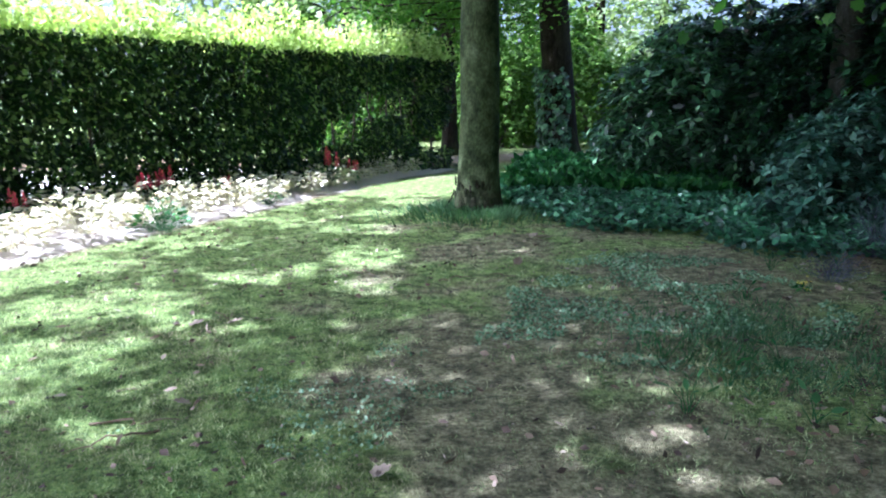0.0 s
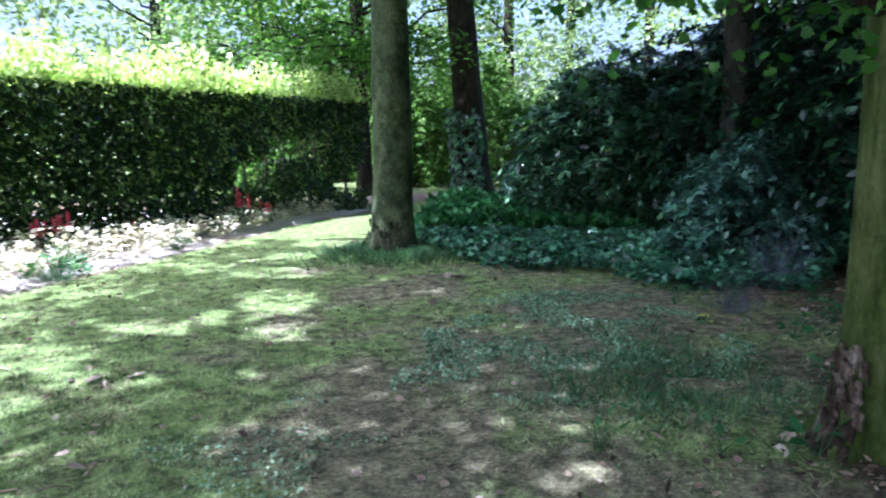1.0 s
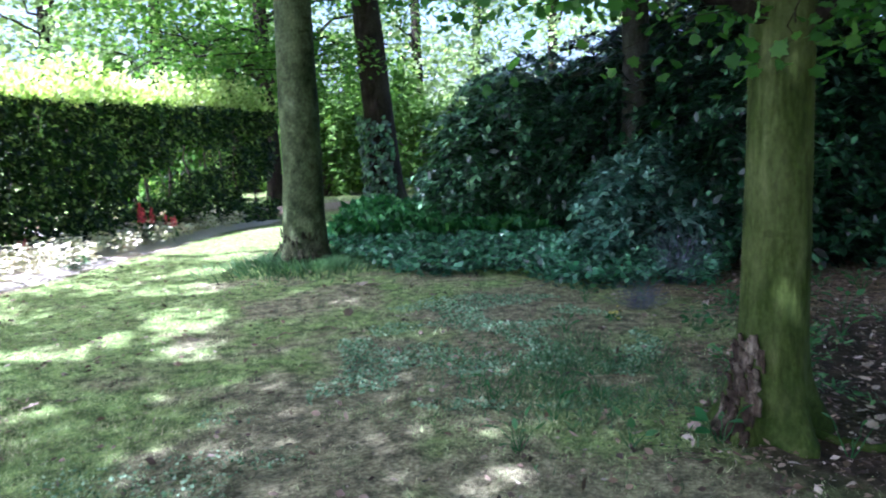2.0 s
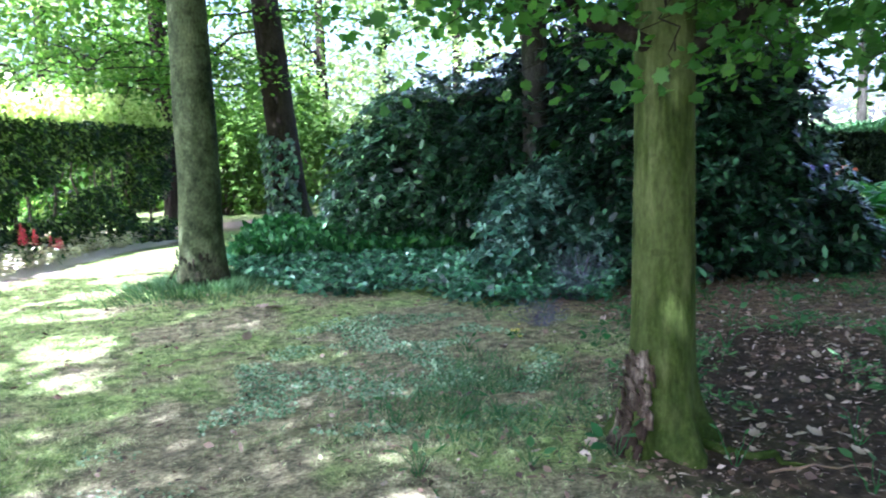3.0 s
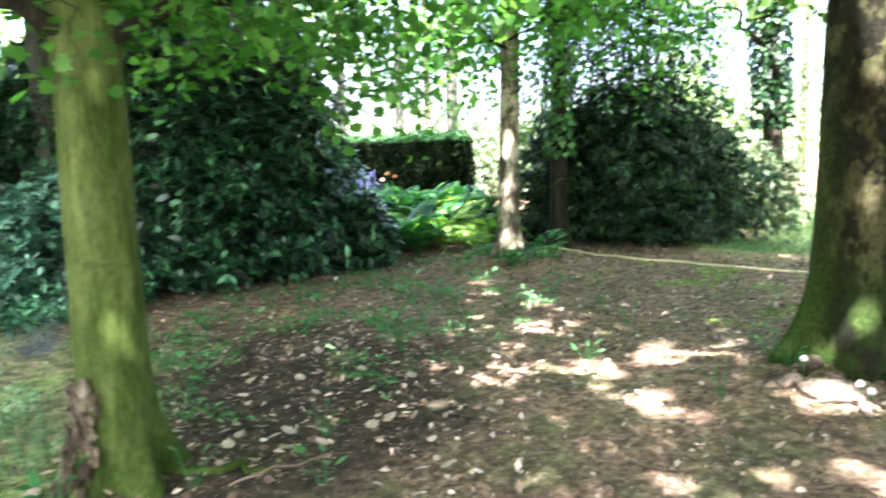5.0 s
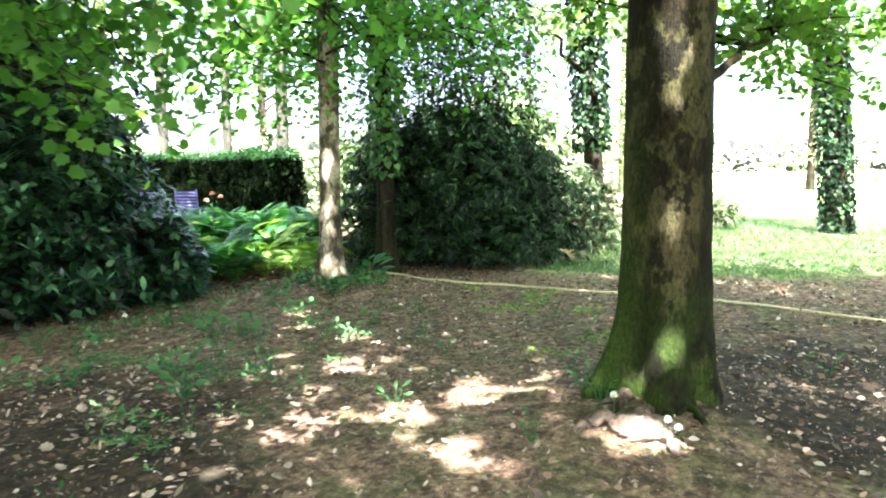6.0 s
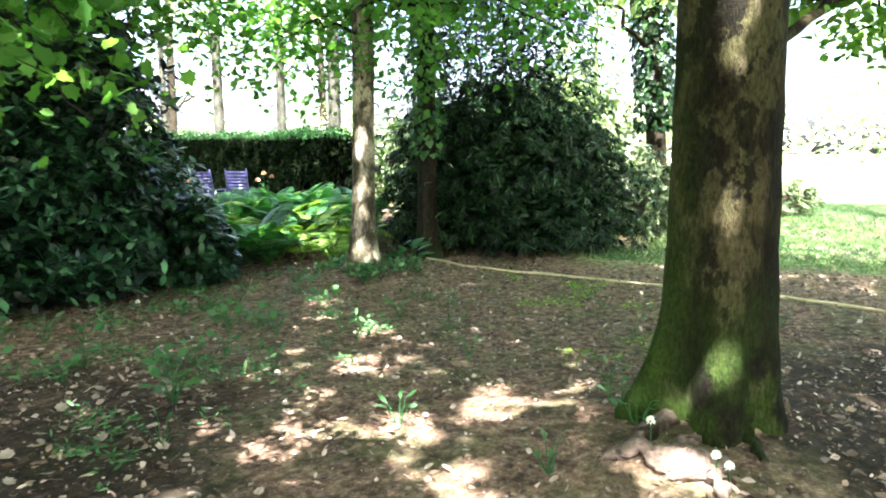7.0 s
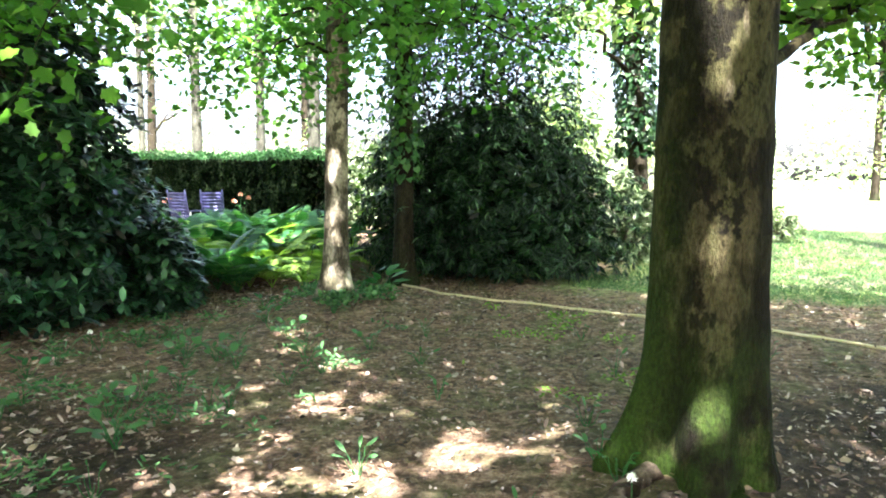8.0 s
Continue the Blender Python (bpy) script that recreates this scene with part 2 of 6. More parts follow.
def bark_material(name, dark, mid, pale, moss, moss_top, ring=0.3, coarse=5.0, patches=False, streak=(3.0, 3.0, 0.7), grit=(0.4, 1.5), flank=None):
    """Bark with upright grain, pale lichen patches, cross marks and moss that thins out upwards from the foot."""
    m, nt, p = material(name)
    grain = texture(nt, coarse, 7, 0.7, streak)
    blotch = texture(nt, 2.2, 5, 0.6, (1.6, 1.6, 0.8))
    c = ramp(nt, grain, [(0.36, dark), (0.5, mid), (0.66, pale)])
    spots = ramp(nt, blotch, [(0.45, (0, 0, 0)), (0.62, (1, 1, 1))])
    c = mixed(nt, spots, c, mixed(nt, 0.6, c, pale))
    if patches:
        worn_off = ramp(nt, texture(nt, 2.1, 6, 0.6, (1.5, 1.5, 0.8)), [(0.50, (0.0, 0.0, 0.0)), (0.57, (0.85, 0.85, 0.85))])
        c = mixed(nt, worn_off, mixed(nt, 0.65, c, dark), mixed(nt, 0.7, c, pale))
        if flank:
            olive = ramp(nt, texture(nt, 1.5, 7, 0.68, (1.3, 1.3, 0.75)), [(0.5, (0.0, 0.0, 0.0)), (0.53, (0.9, 0.9, 0.9))])
            c = mixed(nt, olive, c, mixed(nt, 0.6, c, (0.048, 0.048, 0.019)))
            soot = ramp(nt, texture(nt, 2.6, 8, 0.7, (1.0, 1.0, 0.8)), [(0.45, (0.95, 0.95, 0.95)), (0.48, (0.0, 0.0, 0.0))])
            c = mixed(nt, soot, c, (0.006, 0.005, 0.003))
            scar = ramp(nt, texture(nt, 1.3, 7, 0.6, (2.6, 2.6, 0.7)), [(0.63, (0.0, 0.0, 0.0)), (0.65, (0.8, 0.8, 0.8))])
            c = mixed(nt, scar, c, (0.1, 0.086, 0.052))
        flaked = ramp(nt, texture(nt, 4.2, 7, 0.62, (1.2, 1.2, 0.8)), [(0.43, (0.0, 0.0, 0.0)), (0.46, (1.0, 1.0, 1.0))])
        c = mixed(nt, flaked, mixed(nt, 0.85, c, dark), c)
    marks = ramp(nt, texture(nt, 6, 3, 0.5, (0.8, 0.8, 2.6)), [(0.66, (0, 0, 0)), (0.70, (1, 1, 1))])
    c = mixed(nt, mixed(nt, ring, (0, 0, 0), marks), c, dark)
    co = nt.nodes.new("ShaderNodeTexCoord")
    sep = nt.nodes.new("ShaderNodeSeparateXYZ")
    nt.links.new(co.outputs["Object"], sep.inputs[0])
    mr = add(nt, "ShaderNodeMapRange")
    for i, v in ((1, 0.0), (2, moss_top), (3, 1.0), (4, 0.0)):
        mr.inputs[i].default_value = v
    nt.links.new(sep.outputs["Z"], mr.inputs[0])
    mm = nt.nodes.new("ShaderNodeMath")
    mm.operation = "MULTIPLY"
    nt.links.new(mr.outputs[0], mm.inputs[0])
    nt.links.new(ramp(nt, texture(nt, 3.3, 6, 0.6), [(0.38, (0, 0, 0)), (0.56, (1, 1, 1))]), mm.inputs[1])
    if flank:
        # moss that covers one flank of the stem
        fr = add(nt, "ShaderNodeMapRange")
        for i, v in ((1, flank[0]), (2, flank[1]), (3, 0.0), (4, 1.0)):
            fr.inputs[i].default_value = v
        nt.links.new(sep.outputs["Y"], fr.inputs[0])
        thin = add(nt, "ShaderNodeMapRange")
        for i, v in ((1, 0.5), (2, flank[2]), (3, 1.0), (4, 0.0)):
            thin.inputs[i].default_value = v
        nt.links.new(sep.outputs["Z"], thin.inputs[0])
        fm = nt.nodes.new("ShaderNodeMath")
        fm.operation = "MULTIPLY"
        nt.links.new(fr.outputs[0], fm.inputs[0])
        nt.links.new(thin.outputs[0], fm.inputs[1])
        both = nt.nodes.new("ShaderNodeMath")
        both.operation = "MAXIMUM"
        nt.links.new(fm.outputs[0], both.inputs[0])
        nt.links.new(mm.outputs[0], both.inputs[1])
        mm = both
    mossy = ramp(nt, texture(nt, 60, 3), [(0.3, tuple(v * 0.55 for v in moss)), (0.7, moss)])
    c = mixed(nt, mm.outputs[0], c, mossy)
    c = mixed(nt, 1.0, c, ramp(nt, texture(nt, 38, 5, 0.7, (1.3, 1.3, 0.6)), [(0.32, (grit[0],) * 3), (0.68, (grit[1],) * 3)]), "MULTIPLY")
    nt.links.new(c, p.inputs["Base Color"])
    p.inputs["Roughness"].default_value = 0.9
    p.inputs["Specular IOR Level"].default_value = 0.12
    b1 = mixed(nt, 0.5, grain, texture(nt, 45, 4, 0.7, (1, 1, 0.5)))
    bump(nt, p, b1, 1.0 if flank else 0.6, 0.04 if flank else 0.025)
    return m


def plain(name, a, b, scale=20, rough=0.7, relief=0.3, metal=0.0):
    m, nt, p = material(name)
    n = texture(nt, scale, 5, 0.6)
    nt.links.new(ramp(nt, n, [(0.3, a), (0.7, b)]), p.inputs["Base Color"])
    p.inputs["Roughness"].default_value, p.inputs["Metallic"].default_value = rough, metal
    bump(nt, p, n, relief, 0.01)
    return m


def island_material(name, stops, rough=0.8, through_light=0.0):
    m, nt, p = material(name)
    g = nt.nodes.new("ShaderNodeNewGeometry")
    c = ramp(nt, g.outputs["Random Per Island"], stops)
    c = mixed(nt, 0.5, c, mixed(nt, 1.0, c, ramp(nt, texture(nt, 25, 3), [(0.3, (0.5, 0.5, 0.5)), (0.7, (1.3, 1.3, 1.3))]), "MULTIPLY"))
    nt.links.new(c, p.inputs["Base Color"])
    p.inputs["Roughness"].default_value = rough
    return m


def ground_material():
    m, nt, p = material("ground")
    lawn = nt.nodes.new("ShaderNodeAttribute")
    lawn.attribute_name = "lawn"
    bed = nt.nodes.new("ShaderNodeAttribute")
    bed.attribute_name = "bed"
    way = nt.nodes.new("ShaderNodeAttribute")
    way.attribute_name = "way"
    bare = nt.nodes.new("ShaderNodeAttribute")
    bare.attribute_name = "worn"
    fine = texture(nt, 38, 6, 0.7)
    broad = texture(nt, 1.1, 5, 0.6)
    grass = ramp(nt, fine, [(0.3, (0.06, 0.11, 0.035)), (0.5, (0.205, 0.295, 0.085)), (0.7, (0.4, 0.47, 0.165))])
    dry = ramp(nt, fine, [(0.3, (0.08, 0.064, 0.044)), (0.5, (0.235, 0.2, 0.125)), (0.7, (0.44, 0.385, 0.265))])
    blend = nt.nodes.new("ShaderNodeMath")
    blend.operation = "ADD"
    nt.links.new(broad, blend.inputs[0])
    nt.links.new(bare.outputs["Fac"], blend.inputs[1])
    worn = ramp(nt, blend.outputs[0], [(0.48, (0, 0, 0)), (0.64, (0.85, 0.85, 0.85))])
    turf = mixed(nt, worn, grass, dry)
    soil = ramp(nt, texture(nt, 22, 8, 0.75), [(0.3, (0.04, 0.023, 0.014)), (0.5, (0.185, 0.12, 0.077)), (0.72, (0.47, 0.34, 0.235))])
    soil = mixed(nt, ramp(nt, texture(nt, 2.3, 5), [(0.46, (0, 0, 0)), (0.62, (0.55, 0.55, 0.55))]), soil, (0.075, 0.105, 0.034))
    dark_soil = nt.nodes.new("ShaderNodeAttribute")
    dark_soil.attribute_name = "dark_soil"
    soil = mixed(nt, dark_soil.outputs["Fac"], soil, mixed(nt, 0.82, soil, (0.018, 0.0125, 0.008)))
    c = mixed(nt, lawn.outputs["Fac"], soil, turf)
    c = mixed(nt, 1.0, c, ramp(nt, texture(nt, 9, 5, 0.65), [(0.38, (0.5, 0.5, 0.5)), (0.62, (1.5, 1.5, 1.5))]), "MULTIPLY")
    dirt = ramp(nt, texture(nt, 30, 6, 0.7), [(0.3, (0.55, 0.48, 0.43)), (0.7, (0.8, 0.73, 0.66))])
    c = mixed(nt, bed.outputs["Fac"], c, dirt)
    c = mixed(nt, way.outputs["Fac"], c, ramp(nt, fine, [(0.3, (0.16, 0.12, 0.09)), (0.7, (0.3, 0.24, 0.18))]))
    nt.links.new(c, p.inputs["Base Color"])
    p.inputs["Roughness"].default_value = 0.95
    p.inputs["Specular IOR Level"].default_value = 0.2
    bump(nt, p, texture(nt, 48, 7, 0.75), 1.0, 0.05)
    return m


M_GROUND = ground_material()
M_GRASS = grass_material()
# Palest stop: glints of light painted on a few hornbeam leaves.
M_HEDGE = leaf_material("hornbeam_leaves", (0.008, 0.022, 0.005), (0.026, 0.066, 0.014), (0.3, 0.42, 0.15), 0.36, 0.42, None, 0.3, 0.74)
# Young shoots, whitened further: the sun on the crest is in their colour.
M_SHOOT = leaf_material("sun_tinted_hornbeam_shoots", (0.28, 0.37, 0.13), (0.5, 0.56, 0.3), (0.68, 0.72, 0.5), 0.5, 0.45)
# Rhododendron and laurel: the palest stop paints highlights on a few leaves.
M_RHODO = leaf_material("rhododendron_leaves", (0.007, 0.028, 0.01), (0.04, 0.12, 0.05), (0.24, 0.44, 0.23), 0.3, 0.14, (1.3, 1.7, 0.7), 0.5, 0.74)
# Darker rhododendron copy: deeper green, with the thicket's shade put into the colour.
M_RHODO_DEEP = leaf_material("deep_shaded_rhododendron_leaves", (0.003, 0.012, 0.005), (0.016, 0.056, 0.024), (0.12, 0.27, 0.135), 0.3, 0.14, (1.3, 1.7, 0.7), 0.34, 0.76)
M_BLUELEAF = leaf_material("blue_green_leaves", (0.014, 0.05, 0.03), (0.06, 0.16, 0.11), (0.24, 0.4, 0.31), 0.38, 0.12, (1.2, 1.4, 1.0), 0.35, 0.6)
M_LAUREL = leaf_material("laurel_leaves", (0.003, 0.01, 0.004), (0.01, 0.034, 0.012), (0.1, 0.19, 0.09), 0.34, 0.18, None, 0.18, 0.78)
M_BEECH = leaf_material("beech_leaves", (0.035, 0.09, 0.014), (0.068, 0.155, 0.028), (0.125, 0.225, 0.05), 0.45, 0.55, (1.8, 1.9, 0.8))
M_SYC = leaf_material("sycamore_leaves", (0.035, 0.1, 0.022), (0.062, 0.16, 0.036), (0.115, 0.235, 0.058), 0.45, 0.58, (1.7, 1.9, 0.8))
# Distance haze is put into this leaf colour: paler and less saturated.
M_FAR = leaf_material("haze_paled_leaves", (0.12, 0.175, 0.09), (0.21, 0.275, 0.155), (0.33, 0.39, 0.25), 0.6, 0.4)
M_IVY = leaf_material("ivy_leaves", (0.008, 0.042, 0.018), (0.05, 0.17, 0.088), (0.2, 0.41, 0.26), 0.33, 0.15, None, 0.5, 0.66)
M_HERB = leaf_material("herb_leaves", (0.01, 0.05, 0.016), (0.028, 0.11, 0.036), (0.08, 0.21, 0.07), 0.45, 0.3)
M_WEED = leaf_material("weed_leaves", (0.022, 0.07, 0.028), (0.06, 0.15, 0.058), (0.15, 0.28, 0.12), 0.45, 0.3)
M_FERN = leaf_material("fern_leaves", (0.07, 0.14, 0.02), (0.14, 0.25, 0.045), (0.24, 0.37, 0.08), 0.55, 0.35)
M_HAZEL = leaf_material("hazel_leaves", (0.045, 0.1, 0.014), (0.088, 0.17, 0.032), (0.155, 0.26, 0.06), 0.5, 0.35)
# Near-black needles: the hedge's shade is put into the colour.
M_YEW = leaf_material("shaded_yew_needles", (0.002, 0.004, 0.002), (0.004, 0.009, 0.003), (0.012, 0.02, 0.008), 0.9, 0.03, None, 0.03)
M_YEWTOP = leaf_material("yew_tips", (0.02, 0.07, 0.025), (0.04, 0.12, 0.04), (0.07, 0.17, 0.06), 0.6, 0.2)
M_PALE = leaf_material("pale_border_leaves", (0.64, 0.62, 0.38), (0.78, 0.74, 0.58), (0.88, 0.82, 0.74), 0.55, 0.3, (1.0, 1.0, 0.8))
M_CLOVER = leaf_material("clover_leaves", (0.06, 0.13, 0.07), (0.2, 0.32, 0.2), (0.42, 0.54, 0.4), 0.5, 0.2)
M_PURPLE = leaf_material("purple_leaves", (0.05, 0.06, 0.085), (0.11, 0.125, 0.18), (0.24, 0.22, 0.28), 0.6, 0.15, (1.0, 1.0, 1.0))
M_LITTER = island_material("dry_leaves", [(0.0, (0.025, 0.014, 0.008)), (0.5, (0.12, 0.075, 0.043)), (0.8, (0.25, 0.18, 0.125)), (1.0, (0.5, 0.41, 0.34))], 0.7)
M_RED = island_material("red_petals", [(0.0, (0.5, 0.03, 0.06)), (1.0, (0.8, 0.12, 0.18))], 0.6)
M_BARK_BEECH = bark_material("beech_bark", (0.012, 0.018, 0.007), (0.037, 0.052, 0.021), (0.095, 0.12, 0.054), (0.022, 0.018, 0.011), 0.6, 0.55, 4.0, False, (1.4, 1.4, 1.0))
M_BARK_DARK = bark_material("dark_bark", (0.005, 0.004, 0.0025), (0.0135, 0.011, 0.007), (0.032, 0.027, 0.018), (0.03, 0.045, 0.015), 0.6)
M_BARK_GREY = bark_material("grey_brown_bark", (0.01, 0.01, 0.007), (0.029, 0.03, 0.022), (0.062, 0.064, 0.05), (0.03, 0.045, 0.015), 0.4)
M_BARK_SYC = bark_material("sycamore_bark", (0.0135, 0.022, 0.004), (0.04, 0.058, 0.0105), (0.092, 0.112, 0.035), (0.03, 0.053, 0.008), 1.1, 0.25, streak=(2.4, 2.4, 0.35), grit=(0.68, 1.25))
M_BARK_MOSS = bark_material("mossy_bark", (0.004, 0.0032, 0.0013), (0.015, 0.0125, 0.005), (0.056, 0.048, 0.022), (0.025, 0.049, 0.006), 0.85, 0.2, patches=True, grit=(0.4, 1.6), flank=(0.02, 0.3, 2.4))
M_BARK_PALE = bark_material("pale_bark", (0.03, 0.026, 0.016), (0.14, 0.122, 0.08), (0.4, 0.36, 0.265), (0.06, 0.07, 0.03), 0.3, 0.4, patches=True)
# Lighter laurel copy: sun and pale glints are put into the leaf colour.
M_SUNNY = leaf_material("painted_sun_leaves", (0.08, 0.13, 0.06), (0.17, 0.23, 0.12), (0.4, 0.45, 0.33), 0.4, 0.25, (1.2, 1.3, 0.8), 0.3)
# Far woods: haze is washed into the leaf colour.
M_HAZE = leaf_material("far_wood_haze_leaves", (0.16, 0.22, 0.14), (0.25, 0.31, 0.2), (0.36, 0.42, 0.3), 0.7, 0.3, (1.1, 1.2, 0.9))
M_DEADWOOD = plain("dead_root", (0.035, 0.023, 0.016), (0.2, 0.145, 0.11), 22, 0.9, 1.0)
M_TWIG = plain("twig_wood", (0.05, 0.037, 0.025), (0.12, 0.095, 0.07), 30)
M_ROTTEN = bark_material("rotten_wood", (0.025, 0.017, 0.011), (0.13, 0.098, 0.068), (0.4, 0.34, 0.26), (0.03, 0.02, 0.012), 0.2, 0.1, 9.0, True)


# ---- meshes ----
def mesh(name, V, F):
    """A mesh from an array of corners and an array of faces that all have as many corners."""
    V, F = np.ascontiguousarray(V, np.float32), np.ascontiguousarray(F, np.int32)
    me = bpy.data.meshes.new(name)
    me.vertices.add(len(V))
    me.vertices.foreach_set("co", V.ravel())
    me.loops.add(F.size)
    me.loops.foreach_set("vertex_index", F.ravel())
    me.polygons.add(len(F))
    me.polygons.foreach_set("loop_start", np.arange(len(F), dtype=np.int32) * F.shape[1])
    me.update(calc_edges=True)
    return me


def thing(name, at, label, category, group="", kind=""):
    ob = new(name)
    ob.empty_display_size = 0.1
    ob.matrix_basis = Matrix.Translation(at)
    return tagged(ob, label, category, group, kind)


def part(name, VF, mat, parent, label="", flat=False, kind=""):
    """One mesh under a thing. The corners are given in the world and turned into the thing's own space."""
    V, F = VF
    base = parent
    at = np.zeros(3)
    while base is not None:
        at = at + np.array(base.matrix_basis.translation)
        base = base.parent
    me = mesh(name, np.asarray(V) - at, F)
    me.materials.append(mat)
    if not flat:
        me.polygons.foreach_set("use_smooth", np.ones(len(me.polygons), bool))
    ob = new(name, me)
    ob.parent = parent
    return tagged(ob, label, kind=kind)


def joined(items):
    V, F, n = [], [], 0
    for v, f in items:
        V.append(np.asarray(v, float))
        F.append(np.asarray(f) + n)
        n += len(v)
    return np.concatenate(V), np.concatenate(F)


def tube(points, radii, n=8, rough=0.0, seed=0):
    """A tapered limb along points, closed at its tip."""
    P = np.asarray(points, float)
    R = np.asarray(radii, float)
    m = len(P)
    T = unit(np.gradient(P, axis=0))
    ref = np.array([0.0, 0.0, 1.0]) if abs(T[0, 2]) < 0.9 else np.array([1.0, 0.0, 0.0])
    A = unit(np.cross(T, ref))
    B = np.cross(T, A)
    a = np.linspace(0, 2 * np.pi, n, endpoint=False)
    ring = R[:, None] * (1 + rough * (vnoise(np.arange(m)[:, None] * 0.9 + seed, a[None] * 1.7 + seed, seed) - 0.5))
    V = P[:, None] + ring[..., None] * (np.cos(a)[None, :, None] * A[:, None] + np.sin(a)[None, :, None] * B[:, None])
    i, j = np.meshgrid(np.arange(m - 1), np.arange(n), indexing="ij")
    k = (j + 1) % n
    F = np.stack([i * n + j, i * n + k, (i + 1) * n + k, (i + 1) * n + j], -1).reshape(-1, 4)
    return V.reshape(-1, 3), F


def bend(p0, p1, sag=0.0, wob=0.0, n=9):
    """A limb's line from p0 to p1 that sags and wavers."""
    t = np.linspace(0, 1, n)[:, None]
    p = np.asarray(p0, float) * (1 - t) + np.asarray(p1, float) * t
    p[:, 2] += sag * 4 * (t * (1 - t))[:, 0]
    return p + wob * np.sin(np.pi * t) * (rng.random((n, 3)) - 0.5)


def trunk(at, top, r0, r1, flare=0.12, lobes=5, n=36, rings=64, seed=0, flare_h=0.28, bow=(0.0, 0.0), wide_to=None):
    """A stem from its foot to top, with root swellings at the foot."""
    at, top = np.asarray(at, float), np.asarray(top, float)
    u = np.linspace(0, 1, rings) ** 1.7
    P = at + (top - at) * u[:, None]
    P[:, :2] += np.sin(np.pi * u)[:, None] * np.array(bow)
    P[0, 2] -= 0.25
    h = np.maximum(P[:, 2] - at[2], 0)
    a = np.linspace(0, 2 * np.pi, n, endpoint=False)
    foot = np.exp(-h / flare_h)[:, None]
    lob = 0.55 + 0.45 * np.cos(lobes * a + seed)[None] + 0.5 * (vnoise(a * 1.3, a * 0 + seed, seed) - 0.5)[None]
    if wide_to is not None:
        lob = lob * (1 - 0.4 * (1 - np.cos(a - radians(wide_to))))[None]
    r = (r0 + (r1 - r0) * u)[:, None] + flare * foot * lob
    ca, sa = np.cos(a)[None], np.sin(a)[None]
    r = r * (1 + 0.10 * (vnoise(ca * 1.4 + h[:, None] * 1.1, sa * 1.4 + seed * 3.3, seed) - 0.5) + 0.045 * (vnoise(ca * 5 + 9, sa * 5 + h[:, None] * 6, seed + 5) - 0.5))
    V = np.stack([P[:, 0, None] + r * ca, P[:, 1, None] + r * sa, np.broadcast_to(P[:, 2, None], r.shape)], -1)
    i, j = np.meshgrid(np.arange(rings - 1), np.arange(n), indexing="ij")
    k = (j + 1) % n
    F = np.stack([i * n + j, i * n + k, (i + 1) * n + k, (i + 1) * n + j], -1).reshape(-1, 4)
    return V.reshape(-1, 3), F


# leaf outlines: side, along, lift, and their triangles
DIAMOND = (np.array([(0, 0, 0), (-0.30, 0.5, 0.07), (0, 1, -0.06), (0.30, 0.5, 0.07)]), np.array([(0, 2, 1), (0, 3, 2)]))
LANCE = (np.array([(0, 0, 0), (-0.13, 0.35, 0.03), (-0.12, 0.7, 0.0), (0, 1, -0.08), (0.12, 0.7, 0.0), (0.13, 0.35, 0.03)]),
         np.array([(0, 5, 1), (1, 5, 4), (1, 4, 2), (2, 4, 3)]))
BROAD = (np.array([(0, 0, 0), (-0.15, 0.3, 0.03), (-0.19, 0.62, 0.0), (0, 1, -0.07), (0.19, 0.62, 0.0), (0.15, 0.3, 0.03)]),
         np.array([(0, 5, 1), (1, 5, 4), (1, 4, 2), (2, 4, 3)]))
OVAL = (np.array([(0, 0, 0), (-0.27, 0.3, 0.04), (-0.26, 0.62, 0.03), (0, 1, -0.06), (0.26, 0.62, 0.03), (0.27, 0.3, 0.04)]),
        np.array([(0, 5, 1), (1, 5, 4), (1, 4, 2), (2, 4, 3)]))
HEART = (np.array([(0, 0.08, 0), (-0.3, -0.05, 0.02), (-0.5, 0.3, 0.05), (-0.3, 0.6, 0.02), (0, 1, -0.08), (0.3, 0.6, 0.02), (0.5, 0.3, 0.05), (0.3, -0.05, 0.02), (0, 0.4, -0.03)]),
         np.array([(8, i, (i + 1) % 8) for i in range(8)]))
LOBED = (np.array([(0, 0.02, 0), (-0.28, -0.06, 0.03), (-0.34, 0.14, 0.0), (-0.52, 0.36, 0.05), (-0.36, 0.5, 0.0), (-0.36, 0.76, -0.02), (-0.17, 0.76, -0.02), (0, 1.02, -0.1),
                   (0.17, 0.76, -0.02), (0.36, 0.76, -0.02), (0.36, 0.5, 0.0), (0.52, 0.36, 0.05), (0.34, 0.14, 0.0), (0.28, -0.06, 0.03), (0, 0.4, -0.03)]),
         np.array([(14, i, (i + 1) % 14) for i in range(14)]))
SLIM = (np.array([(0, 0, 0), (-0.075, 0.4, 0.02), (0, 1, -0.16), (0.075, 0.4, 0.02)]), np.array([(0, 2, 1), (0, 3, 2)]))
STRAND = (np.array([(-0.05, 0, 0), (0.05, 0, 0), (0, 1, 0.2)]), np.array([(0, 1, 2)]))
BLADE = (np.array([(-0.05, 0, 0), (0.05, 0, 0), (-0.035, 0.55, 0.05), (0.035, 0.55, 0.05), (0, 1, 0.28)]), np.array([(0, 1, 3), (0, 3, 2), (2, 3, 4)]))


